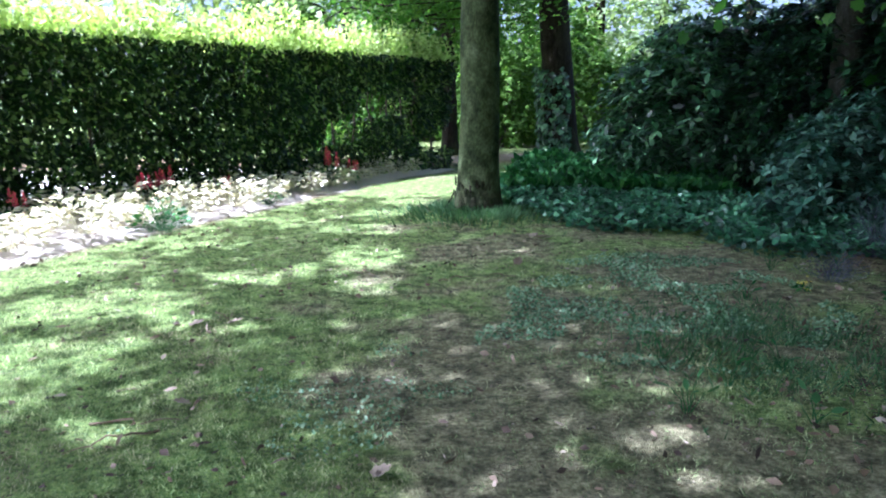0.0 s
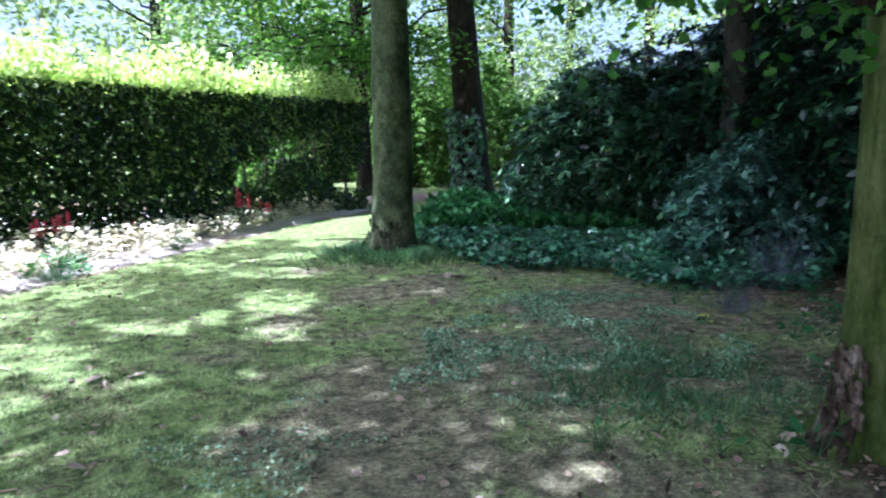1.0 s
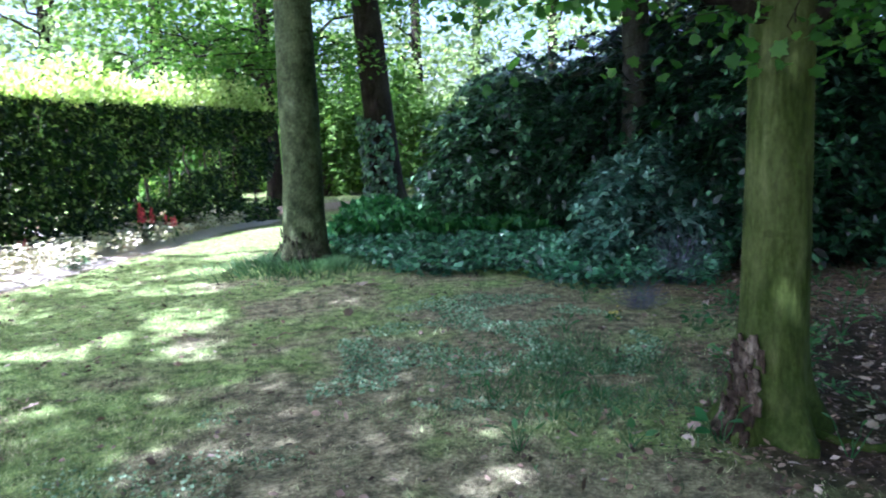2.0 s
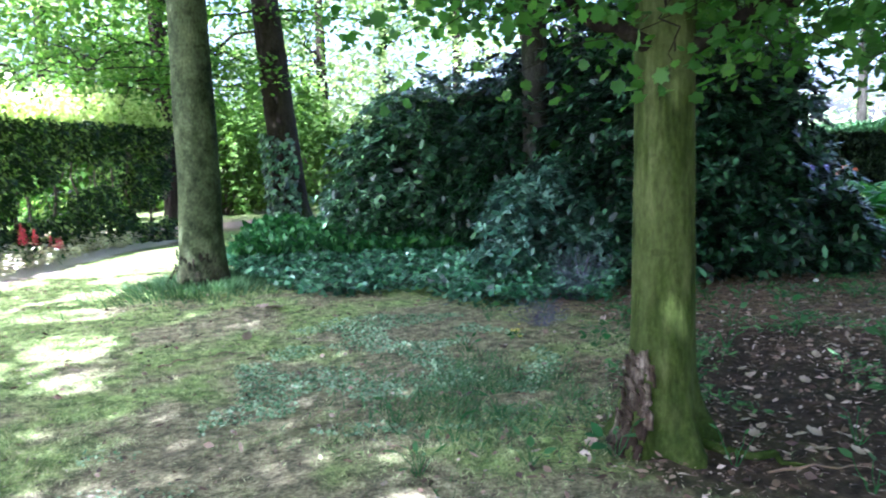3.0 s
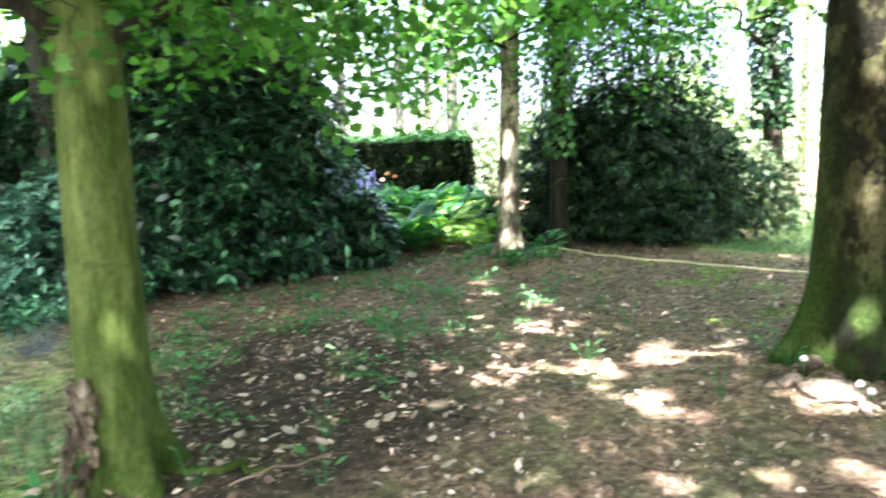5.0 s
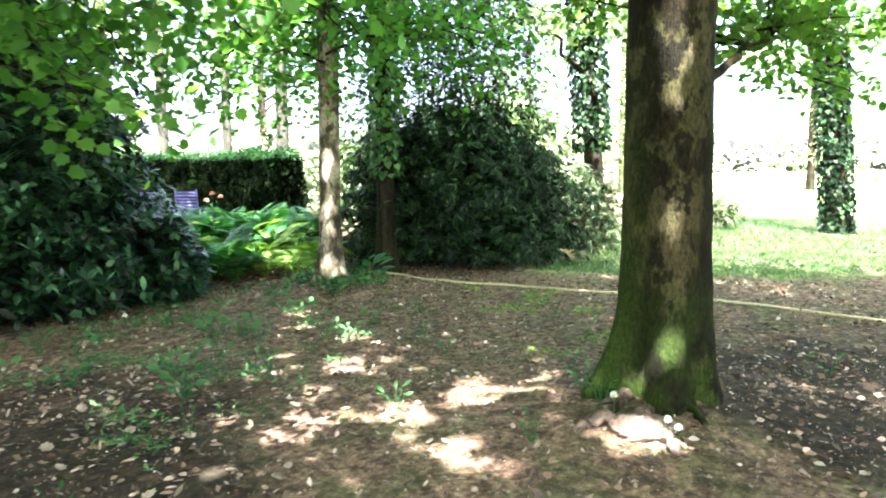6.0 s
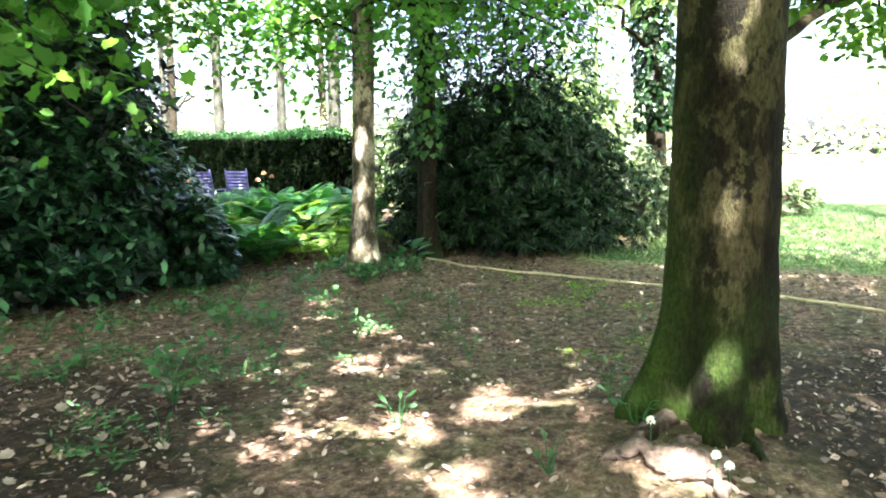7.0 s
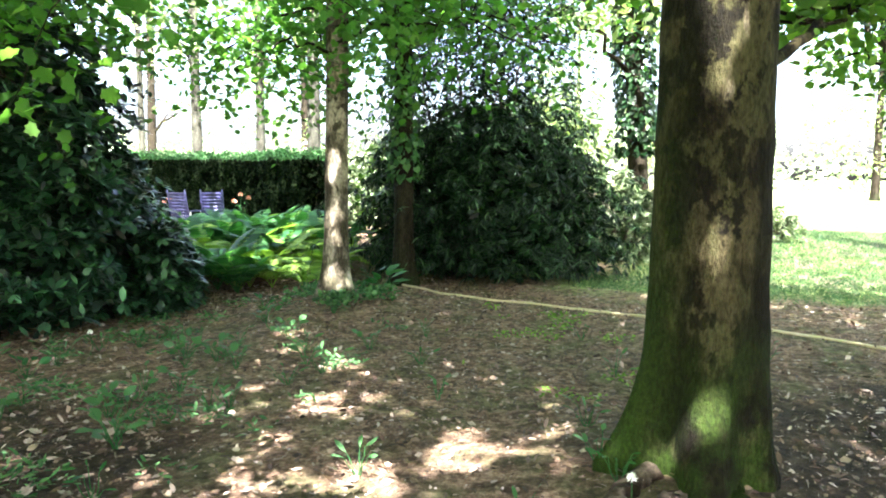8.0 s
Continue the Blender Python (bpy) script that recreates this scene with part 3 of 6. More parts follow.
def leaves(shape, P, along, normal, size):
    """One leaf at every point of P, pointing along, its upper side towards normal."""
    tv, tf = shape
    along = unit(along)
    side = unit(np.cross(along, normal))
    up = np.cross(side, along)
    size = np.broadcast_to(np.asarray(size, float), (len(P),))[:, None, None]
    V = P[:, None] + size * (tv[None, :, 0, None] * side[:, None] + tv[None, :, 1, None] * along[:, None] + tv[None, :, 2, None] * up[:, None])
    F = tf[None] + (np.arange(len(P)) * len(tv))[:, None, None]
    return V.reshape(-1, 3), F.reshape(-1, 3)


def scatter(n, spread=1.0):
    return rng.normal(size=(n, 3)) * spread


def any_way(n, up=0.0):
    v = rng.normal(size=(n, 3))
    v[:, 2] += up
    return unit(v)


def free_leaves(shape, P, size, up=1.6, droop=0.25, vary=0.35):
    """Leaves at P that lie roughly level, as on a tree's sprays."""
    n = len(P)
    a = any_way(n)
    a[:, 2] = a[:, 2] * 0.45 - droop
    return leaves(shape, P, a, any_way(n, up), size * (1 + vary * (rng.random(n) - 0.5) * 2))


def shade_leaves(shape, P, size, up=1.6, droop=0.25, vary=0.35, ground=True):
    """As free_leaves, but hardly a blade reaches into a gap of the crown, and none before a sunlit spot on a stem."""
    n = len(P)
    a = any_way(n)
    a[:, 2] = a[:, 2] * 0.45 - droop
    a = unit(a)
    no, sz = any_way(n, up), size * (1 + vary * (rng.random(n) - 0.5) * 2)
    spots = (P, P + a * sz[:, None] * 0.5, P + a * sz[:, None])
    k = np.ones(n, bool)
    if ground:
        k = ~(lit(spots[0]) | lit(spots[1]) | lit(spots[2]))
        g = P[:, :2] - np.array([SUN.x, SUN.y]) * (P[:, 2] / SUN.z)[:, None]
        k |= rng.random(n) < np.where((g[:, 0] < 0.4) & (g[:, 0] > bed_x(g[:, 1]) + 0.1), 0.09, 0.06)
    k &= ~(slit(spots[0]) | slit(spots[1]) | slit(spots[2]))
    return leaves(shape, P[k], a[k], no[k], sz[k])


def clumps(centres, per, spread):
    C = np.repeat(np.asarray(centres, float), per, axis=0)
    return C + rng.normal(size=C.shape) * np.asarray(spread)


def crown_centres(at, radius, z0, z1, n):
    """Clump places in a spreading crown."""
    a, r = rng.random(n) * 2 * np.pi, np.sqrt(rng.random(n))
    u = rng.random(n)
    wide = radius * (0.35 + 0.65 * np.sin(np.pi * (0.12 + 0.8 * u)))
    return np.stack([at[0] + np.cos(a) * r * wide, at[1] + np.sin(a) * r * wide, z0 + (z1 - z0) * u], 1)


def limbs_to(stem_at, stem_top, centres, r, low):
    """Boughs from the stem to some clump places."""
    out = []
    at, top = np.asarray(stem_at, float), np.asarray(stem_top, float)
    for c in centres:
        h = np.clip((max(c[2] - 1.6, low) - at[2]) / (top[2] - at[2]), 0.05, 0.97)
        out.append(tube(bend(at + (top - at) * h, c, 0.25, 0.4), np.linspace(r * (1.1 - h * 0.6), 0.012, 9), 7))
    return out


def overhead(area, n, z0, z1):
    """Leaf places in a crown whose shade falls on the area x0, x1, y0, y1 of the ground."""
    x0, x1, y0, y1 = area
    k = np.arange(n)
    g = np.stack([x0 + (x1 - x0) * ((k * 0.7548777 + 0.02 * rng.random(n)) % 1), y0 + (y1 - y0) * ((k * 0.5698403 + 0.02 * rng.random(n)) % 1)], 1)
    z = z0 + (z1 - z0) * rng.random(n)
    P = np.concatenate([g + np.array([SUN.x, SUN.y]) * (z / SUN.z)[:, None], z[:, None]], 1)
    rim = np.minimum(np.minimum(g[:, 0] - x0, x1 - g[:, 0]), np.minimum(g[:, 1] - y0, y1 - g[:, 1]))
    ragged = rim > 1.5 * vnoise(g[:, 0] * 1.3, g[:, 1] * 1.3, 62) ** 1.5 - 0.1
    return P[ragged & (vnoise(P[:, 0] * 0.9, P[:, 1] * 0.9 + P[:, 2], 61) > 0.1)]


def tree(name, label, at, top, r0, r1, bark, leaf, radius, z0, z1, n_clumps, per, size, seed, gaps=True, n_limbs=14, shape=DIAMOND, spread=(0.55, 0.55, 0.2), over=None, **stem):
    at = (at[0], at[1], float(gz(at[0], at[1])))
    t = thing(name, at, label, "tree")
    part("trunk", trunk(at, top, r0, r1, seed=seed, **stem), bark, t)
    C = crown_centres((0.5 * (at[0] + top[0]), 0.5 * (at[1] + top[1])), radius, z0, z1, n_clumps)
    P = clumps(C, per, spread)
    # extra crown leaves, added to shade the listed areas of ground
    for area in over or ():
        P = np.concatenate([P, overhead(area[:4], area[4], z0, z1)])
    part("crown", (shade_leaves if gaps else free_leaves)(shape, P, size), leaf, t)
    order = C[np.argsort(lattice(C[:, 0], C[:, 1], 2))][:n_limbs]
    if gaps:
        order = order[~lit(order)]
    for vf in limbs_to(at, top, order, r0 * 0.32, z0 * 0.75):
        part("bough", vf, bark, t)
    return t


def ivy_coat(at, top, r, z0, z1, n, size=0.085, arc=(0.0, 2 * math.pi), taper=1.0):
    """Ivy leaves that clothe a stem."""
    at, top = np.asarray(at, float), np.asarray(top, float)
    u = z0 + (z1 - z0) * rng.random(n) ** taper
    a = arc[0] + rng.random(n) * (arc[1] - arc[0])
    h = (u - at[2]) / (top[2] - at[2])
    out = np.stack([np.cos(a), np.sin(a), np.zeros(n)], 1)
    rr = r * (1 + 0.25 * rng.random(n)) + 0.05 * vnoise(a * 2, u * 3, 8)
    P = at + (top - at) * h[:, None] + out * rr[:, None]
    P[:, 2] = u
    down = out * 0.5 + np.array([0, 0, -1.0]) + scatter(n, 0.35)
    return leaves(HEART, P, down, out + scatter(n, 0.3), size * (0.7 + 0.6 * rng.random(n)))


# ---- the ground: one sheet to the horizon ----
def ground():
    xs = np.concatenate([-np.geomspace(400, 12, 26), np.arange(-11, 22, 0.16), np.geomspace(23, 420, 26)])
    ys = np.concatenate([-np.geomspace(400, 5, 24), np.arange(-4, 22, 0.16), np.geomspace(23, 420, 26)])
    X, Y = np.meshgrid(xs, ys, indexing="ij")
    Z = gz(X, Y) * smooth(60, 30, np.hypot(X, Y))
    V = np.stack([X, Y, Z], -1).reshape(-1, 3)
    n = len(ys)
    i, j = np.meshgrid(np.arange(len(xs) - 1), np.arange(n - 1), indexing="ij")
    F = np.stack([i * n + j, (i + 1) * n + j, (i + 1) * n + j + 1, i * n + j + 1], -1).reshape(-1, 4)
    me = mesh("ground", V, F)
    me.polygons.foreach_set("use_smooth", np.ones(len(F), bool))
    x, y = V[:, 0], V[:, 1]
    bed = smooth(-0.05, 0.12, bed_x(y) - x + 0.25 * (vnoise(x * 2, y * 2, 41) - 0.5)) * (y < 16.4) * (y > -2) * (x > -14)
    # Soil is darker: leaf mould by the sycamore, a patch beside the stout beech.
    for name, values in (("lawn", lawn_mask(x, y)), ("bed", bed), ("way", path_mask(x, y)), ("worn", worn(x, y) * 0.34 - 0.06 - 0.1 * smooth(0.2, -1.5, x)), ("dark_soil", smooth(0.35, 0.75, np.exp(-((x - 3.9) / 1.9) ** 2 - ((y - 3.5) / 1.5) ** 2) + np.exp(-((x - 2.6) / 0.7) ** 2 - ((y - 2.7) / 0.6) ** 2) + 1.2 * np.exp(-((x - 7.0) / 1.9) ** 2 - ((y + 0.9) / 1.6) ** 2) + 0.5 * (vnoise(x * 2.2, y * 2.2, 44) - 0.5)))):
        me.attributes.new(name, "FLOAT", "POINT").data.foreach_set("value", values.astype(np.float32))
    me.materials.append(M_GROUND)
    tagged(new("ground", me), "garden ground of worn lawn and bare leaf-strewn soil", "ground", kind="structure")


ground()


def hedge_row(name, label, a, b, thick, height, leaf, stem_mat, n_front, n_back, n_top, size, fluff, stems, top_wave=0.08, tips=None, core=0, thin_end=False):
    """A clipped hedge from a to b: leaves over its faces and top, upright stems within."""
    a, b = np.array([*a, 0.0]), np.array([*b, 0.0])
    d = unit(b - a)
    side = np.array([d[1], -d[0], 0.0])
    length = np.linalg.norm(b - a)
    mid = (a + b) / 2

    def open_spot(u, h):
        """Where the last stretch has lost its leaves and lets the light in."""
        return (u > 0.74 * length) & (vnoise(u * 1.7, h * 2.1, 57) > 0.56) & (h > 0.45) & (h < height - 0.4)

    t = thing(name, (mid[0], mid[1], 0.0), label, "hedge")
    out = []
    for n, s in ((n_front, 1), (n_back, -1)):
        u, h = rng.random(n) * length, rng.random(n) ** 0.9 * height
        wob = 0.16 * (vnoise(u * 1.1, h * 1.6 + s, 51) - 0.5) + 0.1 * (vnoise(u * 4, h * 4 + s, 52) - 0.5)
        dep = thick / 2 + wob - np.abs(rng.normal(size=n)) * 0.1
        keep = vnoise(u * 2.3 + 7 * s, h * 2.6, 53) > 0.17 - 0.1 * h / height
        if thin_end:
            keep &= ~open_spot(u, h)
        P = a + d * u[:, None] + side * (s * dep)[:, None] + np.array([0, 0, 1.0]) * h[:, None]
        P = P[keep]
        m = len(P)
        al = side * s * 0.5 + np.array([0, 0, -0.6]) + scatter(m, 0.5)
        out.append(leaves(OVAL if size > 0.05 else DIAMOND, P, al, side * s + np.array([0, 0, 0.8]) + scatter(m, 0.45), size * (0.7 + 0.6 * rng.random(m))))
    u, v = rng.random(n_top) * length, (rng.random(n_top) - 0.5) * thick * 1.08
    z = height + top_wave * (vnoise(u * 0.9, v, 54) - 0.5) + fluff * rng.random(n_top) ** 2.2 * (0.4 + vnoise(u * 3, v * 3, 55)) - 0.05
    P = a + d * u[:, None] + side * v[:, None] + np.array([0, 0, 1.0]) * z[:, None]
    part("crest", leaves(OVAL, P, scatter(n_top, 0.6) + np.array([0, 0, 0.5]), scatter(n_top, 0.6) + np.array([0, 0, 0.8]), size * (0.7 + 0.6 * rng.random(n_top))), tips or leaf, t, "light green top shoots, paler than the hedge faces", kind="stuff")
    m = n_front // 6
    u, v, h = rng.random(m) * length, (rng.random(m) - 0.5) * thick * 0.8, rng.random(m) * height
    P = a + d * u[:, None] + side * v[:, None] + np.array([0, 0, 1.0]) * h[:, None]
    if thin_end:
        P = P[~open_spot(u, h)]
    out.append(free_leaves(DIAMOND, P, size * 1.2))
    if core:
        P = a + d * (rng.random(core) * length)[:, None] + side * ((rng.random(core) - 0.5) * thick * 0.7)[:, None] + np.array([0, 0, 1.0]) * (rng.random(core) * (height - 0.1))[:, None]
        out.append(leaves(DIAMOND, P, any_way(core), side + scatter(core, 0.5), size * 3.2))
    vf = joined([(v_, f_) for v_, f_ in out])
    part("foliage", vf, leaf, t, kind="stuff")
    wood = []
    for k in range(stems):
        c = a + d * (length * (k + 0.5 + 0.3 * (rng.random() - 0.5)) / stems) + side * (rng.random() - 0.5) * 0.15
        wood.append(tube(bend(c + np.array([0, 0, -0.05]), c + np.array([*(rng.random(2) - 0.5) * 0.3, height * 0.92]), 0, 0.12), np.linspace(0.035, 0.012, 9), 6))
        for q in range(4):
            h0 = c + np.array([0, 0, 0.4 + 0.45 * q])
            wood.append(tube(bend(h0, h0 + np.array([*(rng.random(2) - 0.5) * 0.8, 0.35]), 0, 0.1), np.linspace(0.012, 0.004, 9), 5))
    part("branchwork", joined(wood), stem_mat, t, kind="stuff")
    return t


hedge_row("hornbeam_hedge", "tall clipped green hornbeam hedge behind the flower border", HEDGE_A, HEDGE_B, 0.95, 2.42, M_HEDGE, M_TWIG, 44000, 20000, 20000, 0.1, 0.62, 36, tips=M_SHOOT, thin_end=True)

# ---- the trees that stand near ----
beech = tree("beech_tree", "smooth grey beech tree with a rotten patch at its foot", (0.5, 9.45), (0.62, 9.8, 12), 0.265, 0.15, M_BARK_BEECH, M_BEECH, 5.5, 6.5, 12.5, 150, 60, 0.21, 3, flare=0.16, lobes=4, over=[(0.5, 6, 6, 17, 13000)])
oak = tree("dark_tree", "tall dark-barked tree with ivy climbing its foot", (3.05, 17.9), (2.0, 18.6, 15), 0.40, 0.2, M_BARK_DARK, M_BEECH, 5.5, 7.5, 13.5, 130, 50, 0.22, 5, flare=0.2, lobes=5, over=[(-1.5, 8, 15.5, 22.5, 14000)])
part("ivy", ivy_coat((3.05, 17.9, 0), (2.0, 18.6, 15), 0.45, 0.0, 2.3, 900, 0.12, (2.4, 5.0), 1.9), M_RHODO, oak, "dark green ivy")
hid = tree("dark_tree", "slim grey-brown tree rising out of a rhododendron", (5.35, 9.6), (5.5, 10.0, 12), 0.21, 0.12, M_BARK_GREY, M_BEECH, 4.5, 5.6, 12, 190, 60, 0.22, 6, flare=0.1, over=[(4.4, 10, 5.5, 13, 13000), (5.2, 8.8, 5.4, 10, 6000)])
syc = tree("sycamore_tree", "sycamore with an algae-green trunk beside the worn lawn", (2.46, 2.99), (2.55, 3.12, 11), 0.158, 0.1, M_BARK_SYC, M_SYC, 4.6, 5.0, 11, 210, 60, 0.22, 8, flare=0.15, lobes=5, flare_h=0.2, over=[(1.6, 7.6, -4.5, 7.6, 24000), (2.3, 5.4, 1.2, 6.0, 7000)])
pale = tree("maple_tree", "slender maple with pale flaking bark in the sun", (9.1, 4.92), (9.5, 5.2, 11), 0.145, 0.09, M_BARK_PALE, M_SYC, 4.0, 5.5, 11, 80, 55, 0.19, 10, flare=0.17, lobes=3, flare_h=0.22, bow=(0.06, -0.05), over=[(6, 13.5, 1.5, 8, 14000), (8.8, 11.5, 4.4, 6.6, 2600)])
mossy = tree("beech_tree", "stout beech with a moss-covered flaring foot", (5.98, 0.40), (6.08, 0.42, 13), 0.27, 0.17, M_BARK_MOSS, M_BEECH, 5.5, 6.5, 13, 140, 60, 0.2, 2.27, flare=0.34, lobes=5, flare_h=0.36, wide_to=117, over=[(4.0, 13.5, -6, 3.8, 20000), (6.2, 11.5, -3.5, 1.4, 9000), (12.0, 23, -8, 4.5, 15500)])
ivied = tree("ivy_clad_tree", "leaning tree wrapped in ivy on the open lawn", (20.2, -1.7), (21.7, -0.9, 12), 0.26, 0.15, M_BARK_DARK, M_BEECH, 4.0, 4.5, 11, 110, 50, 0.2, 14, gaps=False)
# Unseen broad tree, added to shade the lawn.
tree("shade_tree", "unseen broad tree added to shade the lawn", (-4.6, -3.0), (-4.6, -1.6, 15), 0.32, 0.18, M_BARK_DARK, M_BEECH, 6.5, 8.0, 13.5, 45, 60, 0.22, 15, over=[(-7.5, 3.4, -5.5, 12, 24000), (-2.5, 4.2, -2.0, 9.5, 11500)])
part("ivy", ivy_coat((20.2, -1.7, 0), (21.7, -0.9, 12), 0.28, 0.0, 6.0, 2800, 0.105), M_LAUREL, ivied, "glossy ivy coat")


# ---- low sprays of leaves on the near trees ----
def spray(owner, name, lines, n, spread, shape, size, leaf, bark, r=0.02, droop=0.35, start=0.25, gaps=False):
    """Twigs along lines and leaves hanging about them, as two parts of a tree."""
    wood, pts = [], []
    for p0, p1, sag in lines:
        c = bend(p0, p1, sag, 0.15, 14)
        wood.append(tube(c, np.linspace(r, 0.004, 14), 7))
        for k in range(7):
            f = start + (1 - start) * rng.random()
            i = f * 13
            q = c[int(i)] * (1 - i % 1) + c[min(int(i) + 1, 13)] * (i % 1)
            e = q + scatter(1, 1)[0] * np.array(spread) * 1.3
            tw = bend(q, e, 0.02, 0.06, 7)
            wood.append(tube(tw, np.linspace(r * 0.35, 0.002, 7), 5))
            m = max(n // (len(lines) * 7), 1)
            t = rng.random(m)
            base = q + (e - q) * t[:, None]
            pts.append(base + scatter(m, 1) * np.array(spread) * 0.42)
    P = np.concatenate(pts)
    part(name, shade_leaves(shape, P, size, 1.4, droop, ground=gaps), leaf, owner)
    part("branch", joined(wood), bark, owner)


for p1, r in (((1.55, 3.3, 2.7), 0.045), ((3.6, 2.4, 2.75), 0.042), ((2.9, 3.9, 3.3), 0.036)):
    part("limb", tube(bend((2.47, 2.95, 2.0), p1, -0.06, 0.1, 12), np.linspace(r, 0.018, 12), 9, 0.25), M_BARK_DARK, syc, "dark forking limb")
spray(syc, "low_leaves", [((2.2, 3.15, 2.4), (1.65, 3.05, 2.2), 0.05), ((2.1, 3.2, 2.5), (1.95, 3.8, 2.3), 0.08), ((2.4, 2.95, 2.4), (2.2, 2.6, 1.98), 0.1), ((2.6, 2.95, 2.4), (2.75, 2.6, 2.0), 0.1),
      ((2.9, 2.8, 2.45), (3.9, 2.5, 2.02), 0.12), ((3.0, 2.8, 2.5), (4.2, 3.3, 2.08), 0.15), ((3.2, 2.7, 2.6), (4.7, 2.7, 2.2), 0.15), ((2.7, 3.4, 2.6), (4.6, 4.2, 2.25), 0.2), ((3.0, 3.2, 2.6), (5.3, 3.6, 2.35), 0.2),
      ((3.4, 2.6, 2.7), (3.9, 1.8, 2.06), 0.12), ((3.4, 2.6, 2.7), (4.5, 1.75, 2.2), 0.15), ((3.1, 2.7, 2.5), (3.35, 2.2, 1.75), 0.1), ((4.0, 3.4, 2.5), (5.8, 4.6, 2.4), 0.15), ((3.8, 3.8, 2.6), (5.4, 5.6, 2.5), 0.15),
      ((2.6, 3.2, 2.5), (3.2, 3.9, 2.15), 0.12), ((2.7, 3.0, 2.5), (3.5, 3.1, 1.98), 0.12)],
      3300, (0.36, 0.36, 0.19), LOBED, 0.064, M_SYC, M_BARK_DARK, 0.007)
spray(mossy, "low_leaves", [((6.0, 0.4, 4.0), (9.7, -0.4, 2.2), 0.35), ((6.0, 0.4, 4.2), (9.4, 0.6, 2.9), 0.4), ((6.1, 0.3, 4.2), (8.8, -1.2, 3.0), 0.3), ((6.05, 0.33, 1.95), (8.6, -0.25, 2.75), 0.06)],
      2700, (0.5, 0.5, 0.22), OVAL, 0.1, M_BEECH, M_BARK_MOSS, 0.042, start=0.5, gaps=True)
spray(pale, "low_leaves", [((9.1, 4.9, 3.0), (9.6, 2.6, 2.8), 0.3), ((9.15, 4.9, 3.2), (10.4, 2.7, 3.0), 0.3), ((9.1, 4.9, 2.9), (8.4, 5.9, 2.7), 0.2), ((9.1, 4.9, 3.2), (10.2, 6.1, 2.9), 0.2),
      ((9.1, 4.9, 3.4), (7.9, 3.9, 3.1), 0.2), ((9.1, 4.9, 3.6), (10.0, 4.2, 3.9), 0.2), ((9.1, 4.9, 3.4), (9.3, 7.4, 2.6), 0.3), ((9.1, 4.9, 3.6), (11.4, 6.6, 3.2), 0.3)],
      5000, (0.62, 0.62, 0.5), LOBED, 0.08, M_SYC, M_BARK_DARK, 0.02)
spray(hid, "low_leaves", [((5.4, 9.7, 4.0), (3.6, 8.6, 3.5), 0.3), ((5.4, 9.7, 4.3), (7.6, 8.8, 4.0), 0.3), ((5.4, 9.7, 4.6), (5.9, 7.6, 4.1), 0.3), ((5.4, 9.7, 3.6), (7.9, 10.6, 3.6), 0.3),
      ((5.4, 9.7, 4.0), (6.6, 8.2, 3.4), 0.2), ((5.4, 9.7, 4.9), (7.4, 7.4, 4.8), 0.3)], 1900, (0.75, 0.75, 0.4), LOBED, 0.13, M_SYC, M_BARK_DARK, 0.03, start=0.3)
# a beech at the hedge's end whose level sprays hang over it
edge = tree("beech_tree", "beech with dark trunk and low level sprays over the hedge end", (0.3, 20.4), (0.0, 20.6, 13), 0.22, 0.12, M_BARK_DARK, M_BEECH, 5.5, 4.4, 12, 130, 45, 0.2, 16, over=[(-2.0, 3, 15.5, 22, 4000)])
spray(edge, "low_leaves", [((0.3, 20.3, 3.6), (-2.8, 16.0, 3.3), 0.6), ((0.3, 20.3, 3.4), (-0.6, 15.6, 2.9), 0.5), ((0.3, 20.3, 3.9), (2.2, 16.6, 3.6), 0.5), ((0.3, 20.3, 3.2), (1.3, 17.0, 2.7), 0.5),
      ((0.3, 20.3, 4.8), (0.4, 15.8, 4.8), 0.4), ((0.3, 20.3, 3.4), (3.6, 19.4, 3.0), 0.4), ((0.3, 20.3, 4.9), (4.2, 17.2, 4.9), 0.4),
      ((0.3, 20.3, 4.2), (-2.4, 14.0, 2.8), 0.5), ((0.3, 20.3, 4.4), (-1.2, 14.2, 3.0), 0.5), ((0.3, 20.3, 4.0), (-0.6, 14.9, 2.5), 0.5), ((0.3, 20.3, 4.0), (0.7, 15.3, 2.8), 0.4)],
      7000, (0.9, 0.9, 0.3), OVAL, 0.12, M_BEECH, M_BARK_DARK, 0.05, start=0.35, gaps=True)


